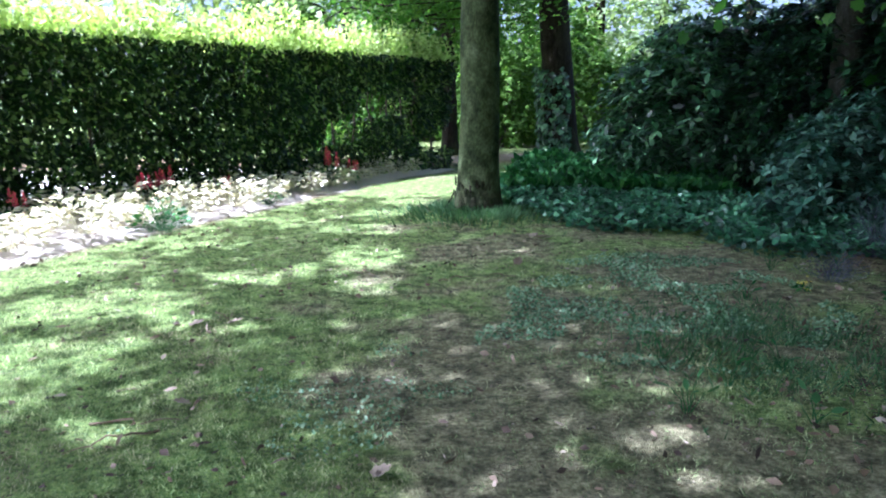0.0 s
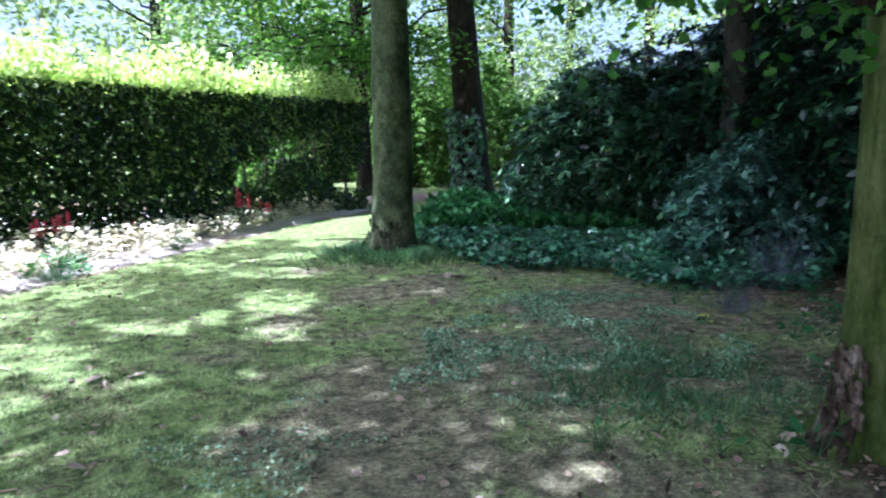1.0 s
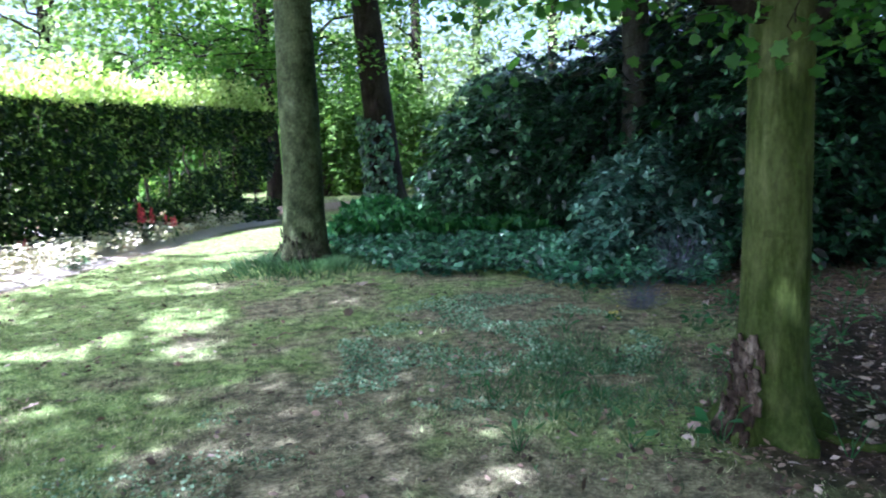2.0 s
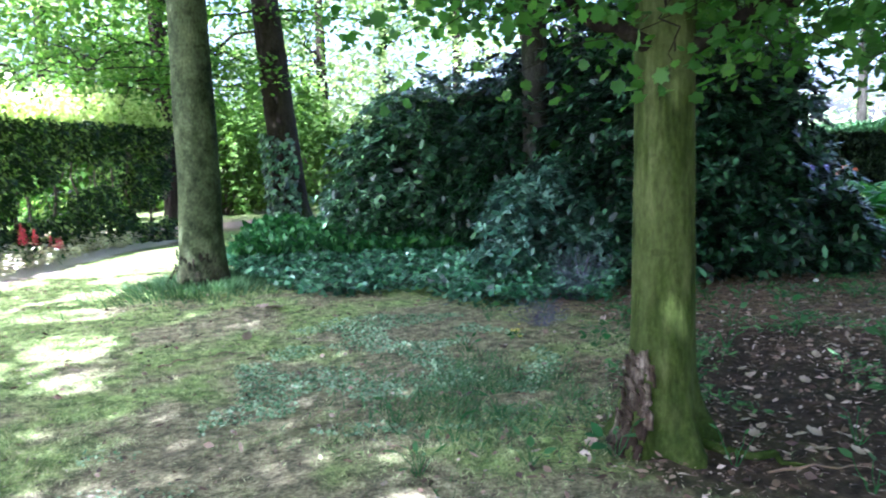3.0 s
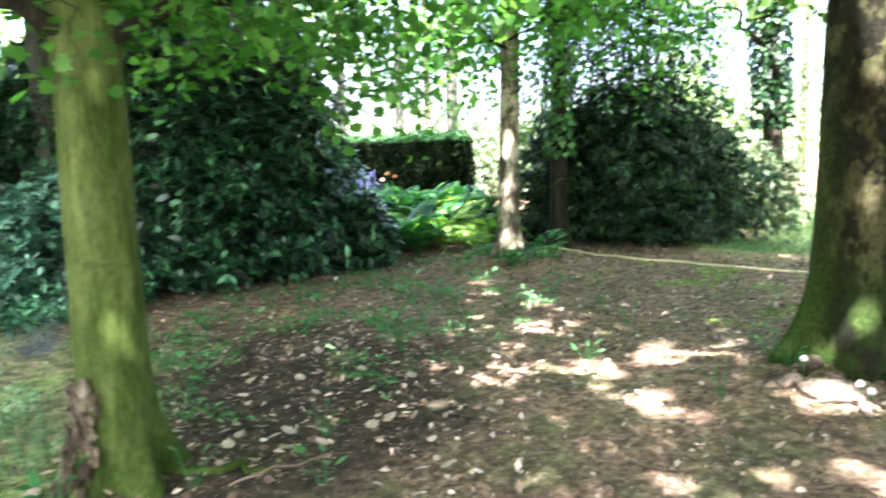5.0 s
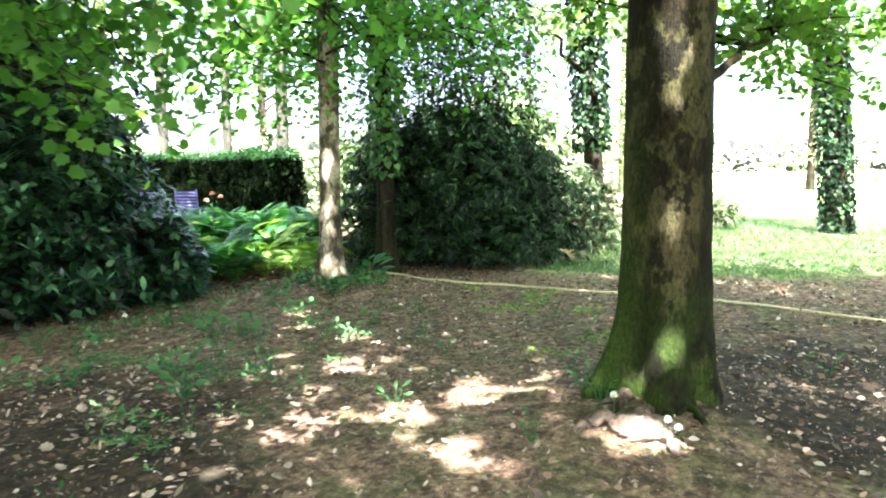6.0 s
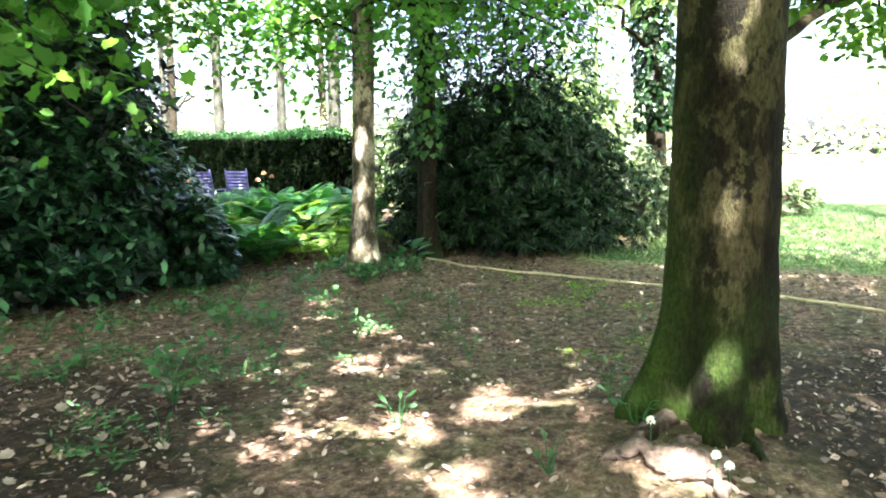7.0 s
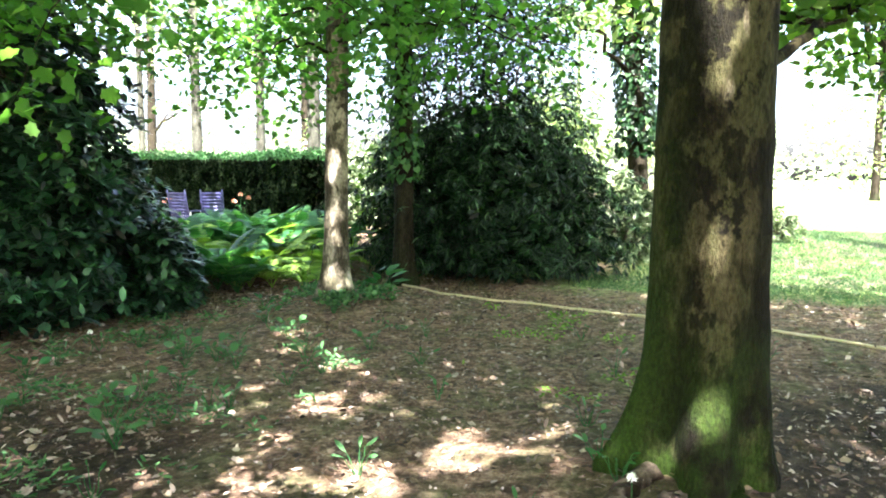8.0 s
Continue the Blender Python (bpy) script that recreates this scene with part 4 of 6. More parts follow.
# ---- shrubs ----
def shrub(name, label, at, rx, ry, h, n, leaf, size, droop=0.35, seed=0, k=8, skirt=0.55, stems=10, shape=LANCE, fill=0.5, lobes=9, stray=0.22, hollow=0.36, space=0.9, tier=0.0):
    """An evergreen shrub: leaf rosettes on a heap of uneven lobes, over bare branching stems."""
    z0 = float(gz(*at))
    t = thing(name, (at[0], at[1], z0), label, "shrub")
    r = np.random.default_rng(seed + 100)
    la = np.arange(lobes) * 2.399 + seed
    lr = np.sqrt((np.arange(lobes) + 0.3) / lobes) * 0.72
    L = np.stack([at[0] + np.cos(la) * lr * rx, at[1] + np.sin(la) * lr * ry], 1)
    lh = h * np.clip(1.03 - 0.62 * lr ** 2.2 + 0.22 * (r.random(lobes) - 0.5), 0.35, 1.05)
    lw = (0.36 + 0.16 * r.random(lobes)) * (rx + ry) / 2
    pick = r.integers(0, lobes, n)
    a, v = r.random(n) * 2 * np.pi, r.random(n)
    z = lh[pick] * (0.03 + 0.97 * v ** 0.85)
    u = z / lh[pick]
    prof = np.sqrt(np.clip(1 - (u / 1.02) ** 2.2, 0, 1)) * (skirt + (1 - skirt) * smooth(0, 0.3, u))
    lump = 0.66 + 0.36 * vnoise(a * 2.2 + seed + pick * 7, z * 2.3 + seed, seed) + 0.34 * vnoise(a * 5.5 + pick * 3, z * 5.5, seed + 4)
    out = 1 - np.abs(r.normal(size=n)) * 0.13 + stray * r.random(n) ** 6
    rr = prof * lump * out * lw[pick]
    P = np.stack([L[pick, 0] + np.cos(a) * rr, L[pick, 1] + np.sin(a) * rr, z0 + z * (1 + 0.12 * r.random(n) ** 4)], 1)
    inner = np.zeros(n, bool)
    for i in range(lobes):
        d = np.hypot(P[:, 0] - L[i, 0], P[:, 1] - L[i, 1])
        w = lw[i] * np.sqrt(np.clip(1 - ((P[:, 2] - z0) / lh[i]) ** 2.2, 0, 1)) * 0.68
        inner |= (d < w) & (pick != i)
    # sprays stand in tiers, with dark hollows between them
    inner |= vnoise(a * (rx + ry) * 1.9 + pick * 3.7, z * 6.5 + pick, seed + 9) < hollow
    P, a, u = P[~inner], a[~inner], u[~inner]
    if tier:
        # rosettes gather on the flat ends of boughs, with dark hollows between
        big = np.unique(np.floor(P / tier + r.random(3)).astype(int) @ np.array([73856093, 19349663, 83492791]), return_index=True)[1]
        C = P[big]
        near = np.concatenate([np.argmin(((Q[:, None] - C[None]) ** 2 * np.array([1, 1, 1.6])).sum(-1), axis=1) for Q in np.array_split(P, 20)])
        off = P - C[near]
        away = off[:, 0] * np.cos(a) + off[:, 1] * np.sin(a)
        P = C[near] + off * np.array([1.0, 1.0, 0.3])
        P[:, 2] -= 0.35 * away
        reach = np.hypot(off[:, 0], off[:, 1]) < tier * (0.45 + 0.25 * lattice(near, near * 0, 5))
        P, a, u = P[reach], a[reach], u[reach]
        P[:, 2] = np.maximum(P[:, 2], z0 + 0.06)
    # rosettes keep their distance from one another
    cell = np.floor(P / (size * space) + r.random(3)).astype(int)
    first = np.unique(cell @ np.array([73856093, 19349663, 83492791]), return_index=True)[1]
    P, a, u = P[first], a[first], u[first]
    n = len(P)
    d = unit(np.stack([np.cos(a) * (0.85 - 0.3 * u), np.sin(a) * (0.85 - 0.3 * u), 0.75 + 0.5 * u ** 2], 1) + r.normal(size=(n, 3)) * 0.2)
    A = unit(np.cross(d, np.array([0.3, 0.2, 1.0])))
    B = np.cross(d, A)
    ph = (np.arange(k) / k * 2 * np.pi)[None] + r.random(n)[:, None] * 6 + (r.random((n, k)) - 0.5) * 0.5
    al = np.cos(ph)[..., None] * A[:, None] + np.sin(ph)[..., None] * B[:, None] + 0.35 * d[:, None] + np.array([0, 0, -droop])
    al = al + r.normal(size=al.shape) * 0.18
    no = d[:, None] * 0.35 + np.array([0, 0, 1.0]) + r.normal(size=al.shape) * 0.18
    s = size * (0.65 + 0.6 * r.random(n * k)) * np.repeat(0.75 + 0.5 * r.random(n), k)
    vf = [leaves(shape, np.repeat(P, k, axis=0), al.reshape(-1, 3), no.reshape(-1, 3), s)]
    m = int(len(inner) * fill * 4)
    pk = r.integers(0, lobes, m)
    a2, z2 = r.random(m) * 2 * np.pi, r.random(m)
    r2 = np.sqrt(np.clip(1 - z2 ** 2.2, 0, 1)) * 0.72 * np.sqrt(r.random(m)) * (skirt + (1 - skirt) * smooth(0, 0.3, z2)) * lw[pk]
    Q = np.stack([L[pk, 0] + np.cos(a2) * r2, L[pk, 1] + np.sin(a2) * r2, z0 + 0.08 + z2 * lh[pk] * 0.9], 1)
    vf.append(free_leaves(LANCE if shape is SLIM else shape, Q, size * 1.2, 0.3, 0.4))
    part("foliage", joined(vf), leaf, t)
    for i in range(stems):
        j = i % lobes
        e = np.array([L[j, 0], L[j, 1], z0 + lh[j] * 0.75])
        s0 = np.array([at[0] + (L[j, 0] - at[0]) * 0.25, at[1] + (L[j, 1] - at[1]) * 0.25, z0 - 0.05])
        part("stem", tube(bend(s0, e, 0.1, 0.35), np.linspace(0.045, 0.01, 9), 6), M_TWIG, t)
    return t


shrub("rhododendron", "large dark green rhododendron behind ivy ground cover", (4.85, 12.2), 2.1, 1.9, 2.75, 7000, M_RHODO, 0.15, 0.2, 2, shape=BROAD, fill=0.4, skirt=0.4, lobes=14, stray=0.6, hollow=0.12, tier=0.5, space=0.7)
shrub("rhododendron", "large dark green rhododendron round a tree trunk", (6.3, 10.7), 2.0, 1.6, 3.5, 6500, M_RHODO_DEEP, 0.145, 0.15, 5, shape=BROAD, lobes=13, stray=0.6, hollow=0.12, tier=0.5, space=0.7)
shrub("rhododendron", "low blue-green rhododendron at the edge of the ivy", (4.9, 8.3), 1.15, 1.0, 1.4, 3600, M_BLUELEAF, 0.123, 0.15, 8, shape=BROAD, fill=0.35, lobes=8, stray=0.5, hollow=0.12, tier=0.5, space=0.7)
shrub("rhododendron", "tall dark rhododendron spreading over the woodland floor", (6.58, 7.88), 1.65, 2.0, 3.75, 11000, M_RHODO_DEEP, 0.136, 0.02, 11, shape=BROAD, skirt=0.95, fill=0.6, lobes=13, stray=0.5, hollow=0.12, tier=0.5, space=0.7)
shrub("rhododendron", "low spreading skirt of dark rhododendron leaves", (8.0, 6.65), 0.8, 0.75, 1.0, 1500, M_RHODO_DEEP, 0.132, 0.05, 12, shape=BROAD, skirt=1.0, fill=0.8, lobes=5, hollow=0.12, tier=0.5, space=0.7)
shrub("rhododendron", "small grey-green rhododendron beside the ivied tree", (3.75, 15.2), 0.6, 0.6, 1.2, 800, M_BLUELEAF, 0.16, 0.3, 14, lobes=4)
shrub("cherry_laurel", "broad dark laurel with narrow drooping leaves", (12.85, 4.75), 1.95, 2.0, 2.6, 8500, M_LAUREL, 0.16, 0.9, 17, k=9, shape=SLIM, skirt=0.9, fill=0.5, stray=1.2, lobes=10, space=0.7, hollow=0.2, tier=0.42)
shrub("cherry_laurel", "tall thin laurel with sparse upper leaves", (13.1, 4.95), 1.65, 1.6, 5.6, 14000, M_LAUREL, 0.12, 0.6, 31, k=6, shape=LANCE, fill=0.08, stray=1.0, lobes=11, space=1.25, hollow=0.28)
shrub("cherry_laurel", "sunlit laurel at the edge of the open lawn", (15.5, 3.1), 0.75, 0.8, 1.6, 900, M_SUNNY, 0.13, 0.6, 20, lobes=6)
shrub("elder_shrub", "light green shrub in the sun beyond the laurel", (17.2, 5.4), 1.8, 1.6, 3.4, 1200, M_FAR, 0.17, 0.4, 22, shape=OVAL, k=5)
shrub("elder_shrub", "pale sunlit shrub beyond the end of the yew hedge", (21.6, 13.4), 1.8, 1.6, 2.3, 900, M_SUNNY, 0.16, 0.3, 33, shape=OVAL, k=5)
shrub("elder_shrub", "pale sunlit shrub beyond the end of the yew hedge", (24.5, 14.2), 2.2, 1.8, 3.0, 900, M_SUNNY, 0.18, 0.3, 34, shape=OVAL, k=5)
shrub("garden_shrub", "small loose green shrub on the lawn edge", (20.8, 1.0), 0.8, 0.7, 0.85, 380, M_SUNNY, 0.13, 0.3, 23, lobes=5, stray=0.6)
shrub("elder_shrub", "thin leafy shrub behind the laurel", (14.2, 6.9), 1.3, 1.2, 2.4, 700, M_HAZEL, 0.14, 0.4, 25, shape=OVAL, k=5, fill=0.2)
shrub("hazel_shrub", "light green hazel thicket beyond the path", (1.7, 23.4), 2.4, 1.2, 3.6, 1600, M_HAZEL, 0.16, 0.3, 26, shape=OVAL, k=5)
shrub("hazel_shrub", "light green hazel thicket beyond the path", (5.2, 23.0), 2.4, 1.2, 3.2, 1500, M_HAZEL, 0.16, 0.3, 27, shape=OVAL, k=5)
shrub("hazel_shrub", "sunlit light green bush behind the rhododendron", (7.0, 17.2), 1.6, 1.3, 2.7, 1000, M_HAZEL, 0.15, 0.3, 28, shape=OVAL, k=5)
for x, y, h in ((-5.5, 26.5, 5.2), (-0.5, 27.5, 6.0), (4.0, 27.0, 5.0), (9.0, 24.5, 3.6)):
    shrub("hazel_shrub", "tall hazel thicket in the light behind the garden", (x, y), 3.0, 1.6, h, 1700, M_HAZEL, 0.2, 0.3, int(x) + 60, shape=OVAL, k=5, fill=0.9)
shrub("hazel_shrub", "shaded green bush beyond the hedge end", (-2.6, 22.6), 2.0, 1.2, 3.0, 1200, M_BEECH, 0.15, 0.3, 29, shape=OVAL, k=5)

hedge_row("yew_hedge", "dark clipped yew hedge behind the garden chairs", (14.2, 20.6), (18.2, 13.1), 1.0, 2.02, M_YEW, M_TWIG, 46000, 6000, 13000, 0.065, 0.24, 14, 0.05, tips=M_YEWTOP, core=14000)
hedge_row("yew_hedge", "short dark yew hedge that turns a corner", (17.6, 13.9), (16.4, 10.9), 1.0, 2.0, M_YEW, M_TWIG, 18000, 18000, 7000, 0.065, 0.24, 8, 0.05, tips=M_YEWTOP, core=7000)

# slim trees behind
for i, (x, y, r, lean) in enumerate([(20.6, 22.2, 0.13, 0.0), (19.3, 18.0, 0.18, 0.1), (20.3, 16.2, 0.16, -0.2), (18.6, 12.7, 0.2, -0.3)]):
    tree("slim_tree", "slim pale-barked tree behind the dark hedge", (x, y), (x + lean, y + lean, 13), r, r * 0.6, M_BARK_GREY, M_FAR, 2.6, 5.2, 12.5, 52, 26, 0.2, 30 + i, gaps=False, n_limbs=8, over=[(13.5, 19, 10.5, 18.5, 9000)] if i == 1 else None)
t9 = tree("ivy_clad_tree", "straight tree with light green ivy behind the laurel", (11.02, 5.15), (11.3, 5.3, 12), 0.14, 0.09, M_BARK_DARK, M_SYC, 3.4, 5.4, 11, 80, 45, 0.19, 40, n_limbs=10)
part("ivy", ivy_coat((11.02, 5.15, 0), (11.3, 5.3, 12), 0.15, 1.5, 6, 900, 0.1), M_WEED, t9, "light green ivy")
t10 = tree("ivy_clad_tree", "tree thickly clad in dark ivy beyond the laurel", (17.6, 3.3), (18.0, 4.2, 12), 0.22, 0.12, M_BARK_DARK, M_FAR, 3.4, 4.5, 11, 70, 40, 0.22, 41, gaps=False, n_limbs=8)
part("ivy", ivy_coat((17.6, 3.3, 0), (18.0, 4.2, 12), 0.32, 2.0, 7, 1500, 0.13), M_LAUREL, t10, "dark ivy coat")
spray(t9, "low_leaves", [((11.1, 5.2, 3.4), (11.4, 3.7, 3.3), 0.2), ((11.1, 5.2, 3.8), (13.2, 3.6, 3.6), 0.2), ((11.1, 5.2, 3.6), (12.0, 7.4, 3.3), 0.2), ((11.1, 5.2, 4.2), (13.2, 2.6, 3.9), 0.2),
      ((11.1, 5.2, 3.4), (13.6, 6.4, 3.2), 0.2), ((11.1, 5.2, 4.2), (10.8, 8.2, 3.9), 0.3)], 1700, (0.9, 0.9, 0.6), OVAL, 0.085, M_SYC, M_BARK_DARK, 0.02)

# far trees round the garden
# Those south of y = -10 are unseen, added to block sky light.
FAR_TREES = [(-13, 27), (-8, 31), (-3.5, 28), (1.5, 33), (6.5, 30), (-18, 21), (-24, 15), (11, 37), (-10, 42), (52, 9), (58, -3), (47, -14), (66, 20),
             (-28, 2), (-22, -12), (-6, -18), (12, -16), (26, -20), (-9, -13), (-3, -12.5), (3, -12), (8.5, -12.5), (14, -12), (19.5, -13), (-2, 45), (13, 31), (18, 34), (23, 38), (30, 33), (36, 27)]
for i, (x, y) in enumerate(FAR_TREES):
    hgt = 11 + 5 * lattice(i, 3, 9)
    tree("broadleaf_tree", "pale leafy tree of the ring that closes off the garden", (x, y), (x + lattice(i, 1, 2) - 0.5, y, hgt), 0.28, 0.12, M_BARK_DARK if i % 3 else M_BARK_BEECH, M_FAR,
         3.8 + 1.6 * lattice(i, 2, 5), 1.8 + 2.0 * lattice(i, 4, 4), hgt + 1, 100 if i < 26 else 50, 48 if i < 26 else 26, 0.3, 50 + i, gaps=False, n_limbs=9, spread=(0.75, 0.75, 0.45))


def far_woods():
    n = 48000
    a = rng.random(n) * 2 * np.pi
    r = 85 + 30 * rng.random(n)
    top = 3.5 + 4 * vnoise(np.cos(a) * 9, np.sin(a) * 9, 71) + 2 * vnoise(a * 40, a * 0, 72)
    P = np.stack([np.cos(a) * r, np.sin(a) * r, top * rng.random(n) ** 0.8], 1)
    t = thing("far_woods", (0, 0, 0), "belt of distant woods with haze put into their leaf colour", "woods", kind="stuff")
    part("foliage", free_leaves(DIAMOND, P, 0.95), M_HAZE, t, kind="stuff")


far_woods()


# ---- ground cover ----
IVY_AREA = [(0.85, 10.3), (1.2, 8.9), (1.65, 8.0), (2.55, 7.75), (3.05, 6.6), (4.4, 6.3), (5.2, 7.2), (4.6, 9.5), (4.0, 10.8), (3.0, 11.2), (0.9, 11.4)]
HERB_AREA = [(0.9, 10.6), (3.0, 10.4), (4.3, 10.2), (4.4, 13), (3.9, 16.6), (2.2, 16.8), (1.5, 14)]


def in_area(poly, n):
    xs, ys = [p[0] for p in poly], [p[1] for p in poly]
    x = min(xs) + (max(xs) - min(xs)) * rng.random(n)
    y = min(ys) + (max(ys) - min(ys)) * rng.random(n)
    wx, wy = x + 0.35 * (vnoise(x * 2, y * 2, 81) - 0.5), y + 0.35 * (vnoise(x * 2, y * 2, 82) - 0.5)
    k = inside(wx, wy, poly)
    return x[k], y[k]


def cover(name, label, poly, n, hmin, hmax, shape, size, leaf, upright, clump=0.0):
    x, y = in_area(poly, n)
    k = vnoise(x * 3.1, y * 3.1, 86) > clump
    x, y = x[k], y[k]
    m = len(x)
    tall = hmin + (hmax - hmin) * vnoise(x * 1.9, y * 1.9, 83)
    P = np.stack([x, y, gz(x, y) + tall * np.sqrt(rng.random(m))], 1)
    al = any_way(m)
    al[:, 2] = upright + 0.3 * al[:, 2]
    no = any_way(m, 1.4) if upright < 0.5 else any_way(m, 0.3)
    t = thing(name, (float(np.mean(x)), float(np.mean(y)), 0.0), label, "ground cover", kind="stuff")
    part("leaves", leaves(shape, P, al, no, size * (0.6 + 0.7 * rng.random(m))), leaf, t, kind="stuff")


cover("ivy_ground_cover", "bed of glossy blue-green ivy leaves under the trees", IVY_AREA, 20000, 0.1, 0.3, HEART, 0.072, M_IVY, -0.05)
cover("herb_ground_cover", "bed of fresh green upright leaves under the trees", HERB_AREA, 13000, 0.15, 0.38, OVAL, 0.17, M_HERB, 0.8)
cover("clover_patch", "patch of pale blue-green clover in the worn lawn", [(0.2, 4.2), (1.6, 3.6), (2.8, 4.6), (2.9, 6.8), (1.5, 6.8), (0.5, 6.2)], 17000, 0.015, 0.035, HEART, 0.024, M_CLOVER, 0.1, 0.5)
cover("clover_patch", "small patch of clover in the lawn", [(-1.6, 3.2), (-0.2, 2.6), (0.6, 3.6), (-0.6, 4.6)], 5000, 0.015, 0.035, HEART, 0.018, M_CLOVER, 0.1, 0.6)


cover("woodland_herbs", "scattered low green herbs over the woodland floor", [(2.7, 3.2), (4.5, 2.6), (6.5, 3.0), (8.5, 3.4), (9.4, 5.2), (8.3, 6.2), (5.5, 6.2), (3.4, 6.2)], 16000, 0.02, 0.13, LANCE, 0.06, M_WEED, 0.2, 0.64)
cover("moss_patch", "thin green moss and weeds by the yellow hose", [(6.6, 1.4), (8.6, 0.4), (10.0, 1.5), (9.9, 3.6), (8.0, 3.0)], 6000, 0.01, 0.06, OVAL, 0.035, M_FERN, 0.2, 0.68)


cover("woodland_herbs", "leafy weeds round the foot of the pale maple", [(8.5, 4.3), (9.6, 4.2), (9.9, 5.1), (9.0, 5.6), (8.4, 5.3)], 2600, 0.04, 0.24, OVAL, 0.06, M_WEED, 0.3, 0.3)


M_LUSH = leaf_material("lush_grass", (0.03, 0.075, 0.035), (0.07, 0.145, 0.07), (0.14, 0.25, 0.13), 0.5, 0.3)


def grass():
    """Mown turf: short blades, thinner where it is worn, and longer tufts round the foot of the beech."""
    n = 460000
    x = -6.5 + 11 * rng.random(n)
    y = 2.0 + 3.0 * rng.normal(size=n)
    y = np.where(y < 2.0, 2.0 + (2.0 - y) * 1.6, y) - 1.5 * rng.random(n) ** 3
    keep = rng.random(n) < lawn_mask(x, y) * (1 - 0.92 * worn(x, y)) * smooth(17, 12, y)
    x, y = x[keep][:260000], y[keep][:260000]
    m = len(x)
    P = np.stack([x, y, gz(x, y) - 0.004], 1)
    al = any_way(m)
    al[:, 2] = 0.75 + 0.5 * rng.random(m)
    t = thing("lawn_grass", (0, 6, 0), "short worn mown grass of the shady lawn", "grass", kind="stuff")
    no, sz, far = any_way(m), (0.013 + 0.02 * rng.random(m)) * (1 + 0.06 * y), y > 5
    part("blades", joined([leaves(BLADE, P[~far], al[~far], no[~far], sz[~far]), leaves(STRAND, P[far], al[far], no[far], sz[far])]), M_GRASS, t, flat=True, kind="stuff")
    n = 60000
    x, y = 12 + 14 * rng.random(n) ** 1.3, -6 + 9 * rng.random(n)
    keep = rng.random(n) < lawn_mask(x, y)
    x, y = x[keep], y[keep]
    m = len(x)
    al = any_way(m)
    al[:, 2] = 0.8
    t = thing("lawn_grass", (16, -1, 0), "sunlit green grass of the open lawn", "grass", kind="stuff")
    part("blades", leaves(BLADE, np.stack([x, y, gz(x, y)], 1), al, any_way(m), 0.075 * (0.6 + 0.7 * rng.random(m))), M_LUSH, t, flat=True, kind="stuff")
    n = 3600
    a, r = rng.random(n) * 2 * np.pi, 0.3 + np.abs(rng.normal(size=n)) * 0.45
    x, y = 0.55 + np.cos(a) * r, 9.35 + np.sin(a) * r * 0.9
    al = np.stack([np.cos(a), np.sin(a), np.full(n, 1.6)], 1) + scatter(n, 0.5)
    t = thing("grass_tuft", (0.55, 9.35, 0), "long uncut grass round the beech foot", "grass", kind="stuff")
    part("blades", leaves(BLADE, np.stack([x, y, gz(x, y)], 1), al, any_way(n), 0.13 * (0.5 + 0.8 * rng.random(n))), M_LUSH, t, flat=True, kind="stuff")
    n = 5200
    x, y = 2.0 + rng.normal(size=n) * 0.42, 4.15 + rng.normal(size=n) * 0.5
    k = vnoise(x * 4, y * 4, 47) > 0.35
    x, y = x[k], y[k]
    t = thing("grass_tuft", (2.0, 4.15, 0), "lush patch of longer green grass in worn turf", "grass", kind="stuff")
    part("blades", leaves(BLADE, np.stack([x, y, gz(x, y)], 1), any_way(len(x), 0.9), any_way(len(x)), 0.085 * (0.4 + 0.8 * rng.random(len(x)))), M_LUSH, t, flat=True, kind="stuff")


grass()


def litter():
    """Fallen leaves and crumbs of bark, thick on the woodland floor, thin on the lawn."""
    n = 290000
    x, y = -5 + 17 * rng.random(n), -4 + 15 * rng.random(n)
    want = 0.46 * (1 - lawn_mask(x, y)) * (0.25 + vnoise(x * 1.4, y * 1.4, 95)) + 0.11 * vnoise(x * 2.1, y * 2.1, 97) + 0.02 + 0.3 * np.exp(-((x - 2.3) / 0.8) ** 2 - ((y - 3.2) / 1.1) ** 2)
    keep = (rng.random(n) < want) & (x > bed_x(y)) & ~inside(x, y, IVY_AREA)
    x, y = x[keep], y[keep]
    m = len(x)
    P = np.stack([x, y, gz(x, y) + 0.006 + 0.012 * rng.random(m)], 1)
    al = any_way(m)
    al[:, 2] *= 0.25
    t = thing("fallen_leaves", (4, 4, 0), "dry brown and bleached fallen leaves on soil", "leaf litter", kind="stuff")
    no, sz = any_way(m, 1.1), 0.013 + 0.05 * rng.random(m) ** 3.5
    h = m // 3
    part("leaves", joined([leaves(LANCE, P[:h], al[:h], no[:h], sz[:h] * 1.5), leaves(DIAMOND, P[h:2 * h], al[h:2 * h], no[h:2 * h], sz[h:2 * h] * 1.2), leaves(OVAL, P[2 * h:], al[2 * h:], no[2 * h:], sz[2 * h:])]), M_LITTER, t, flat=True, kind="stuff")


litter()


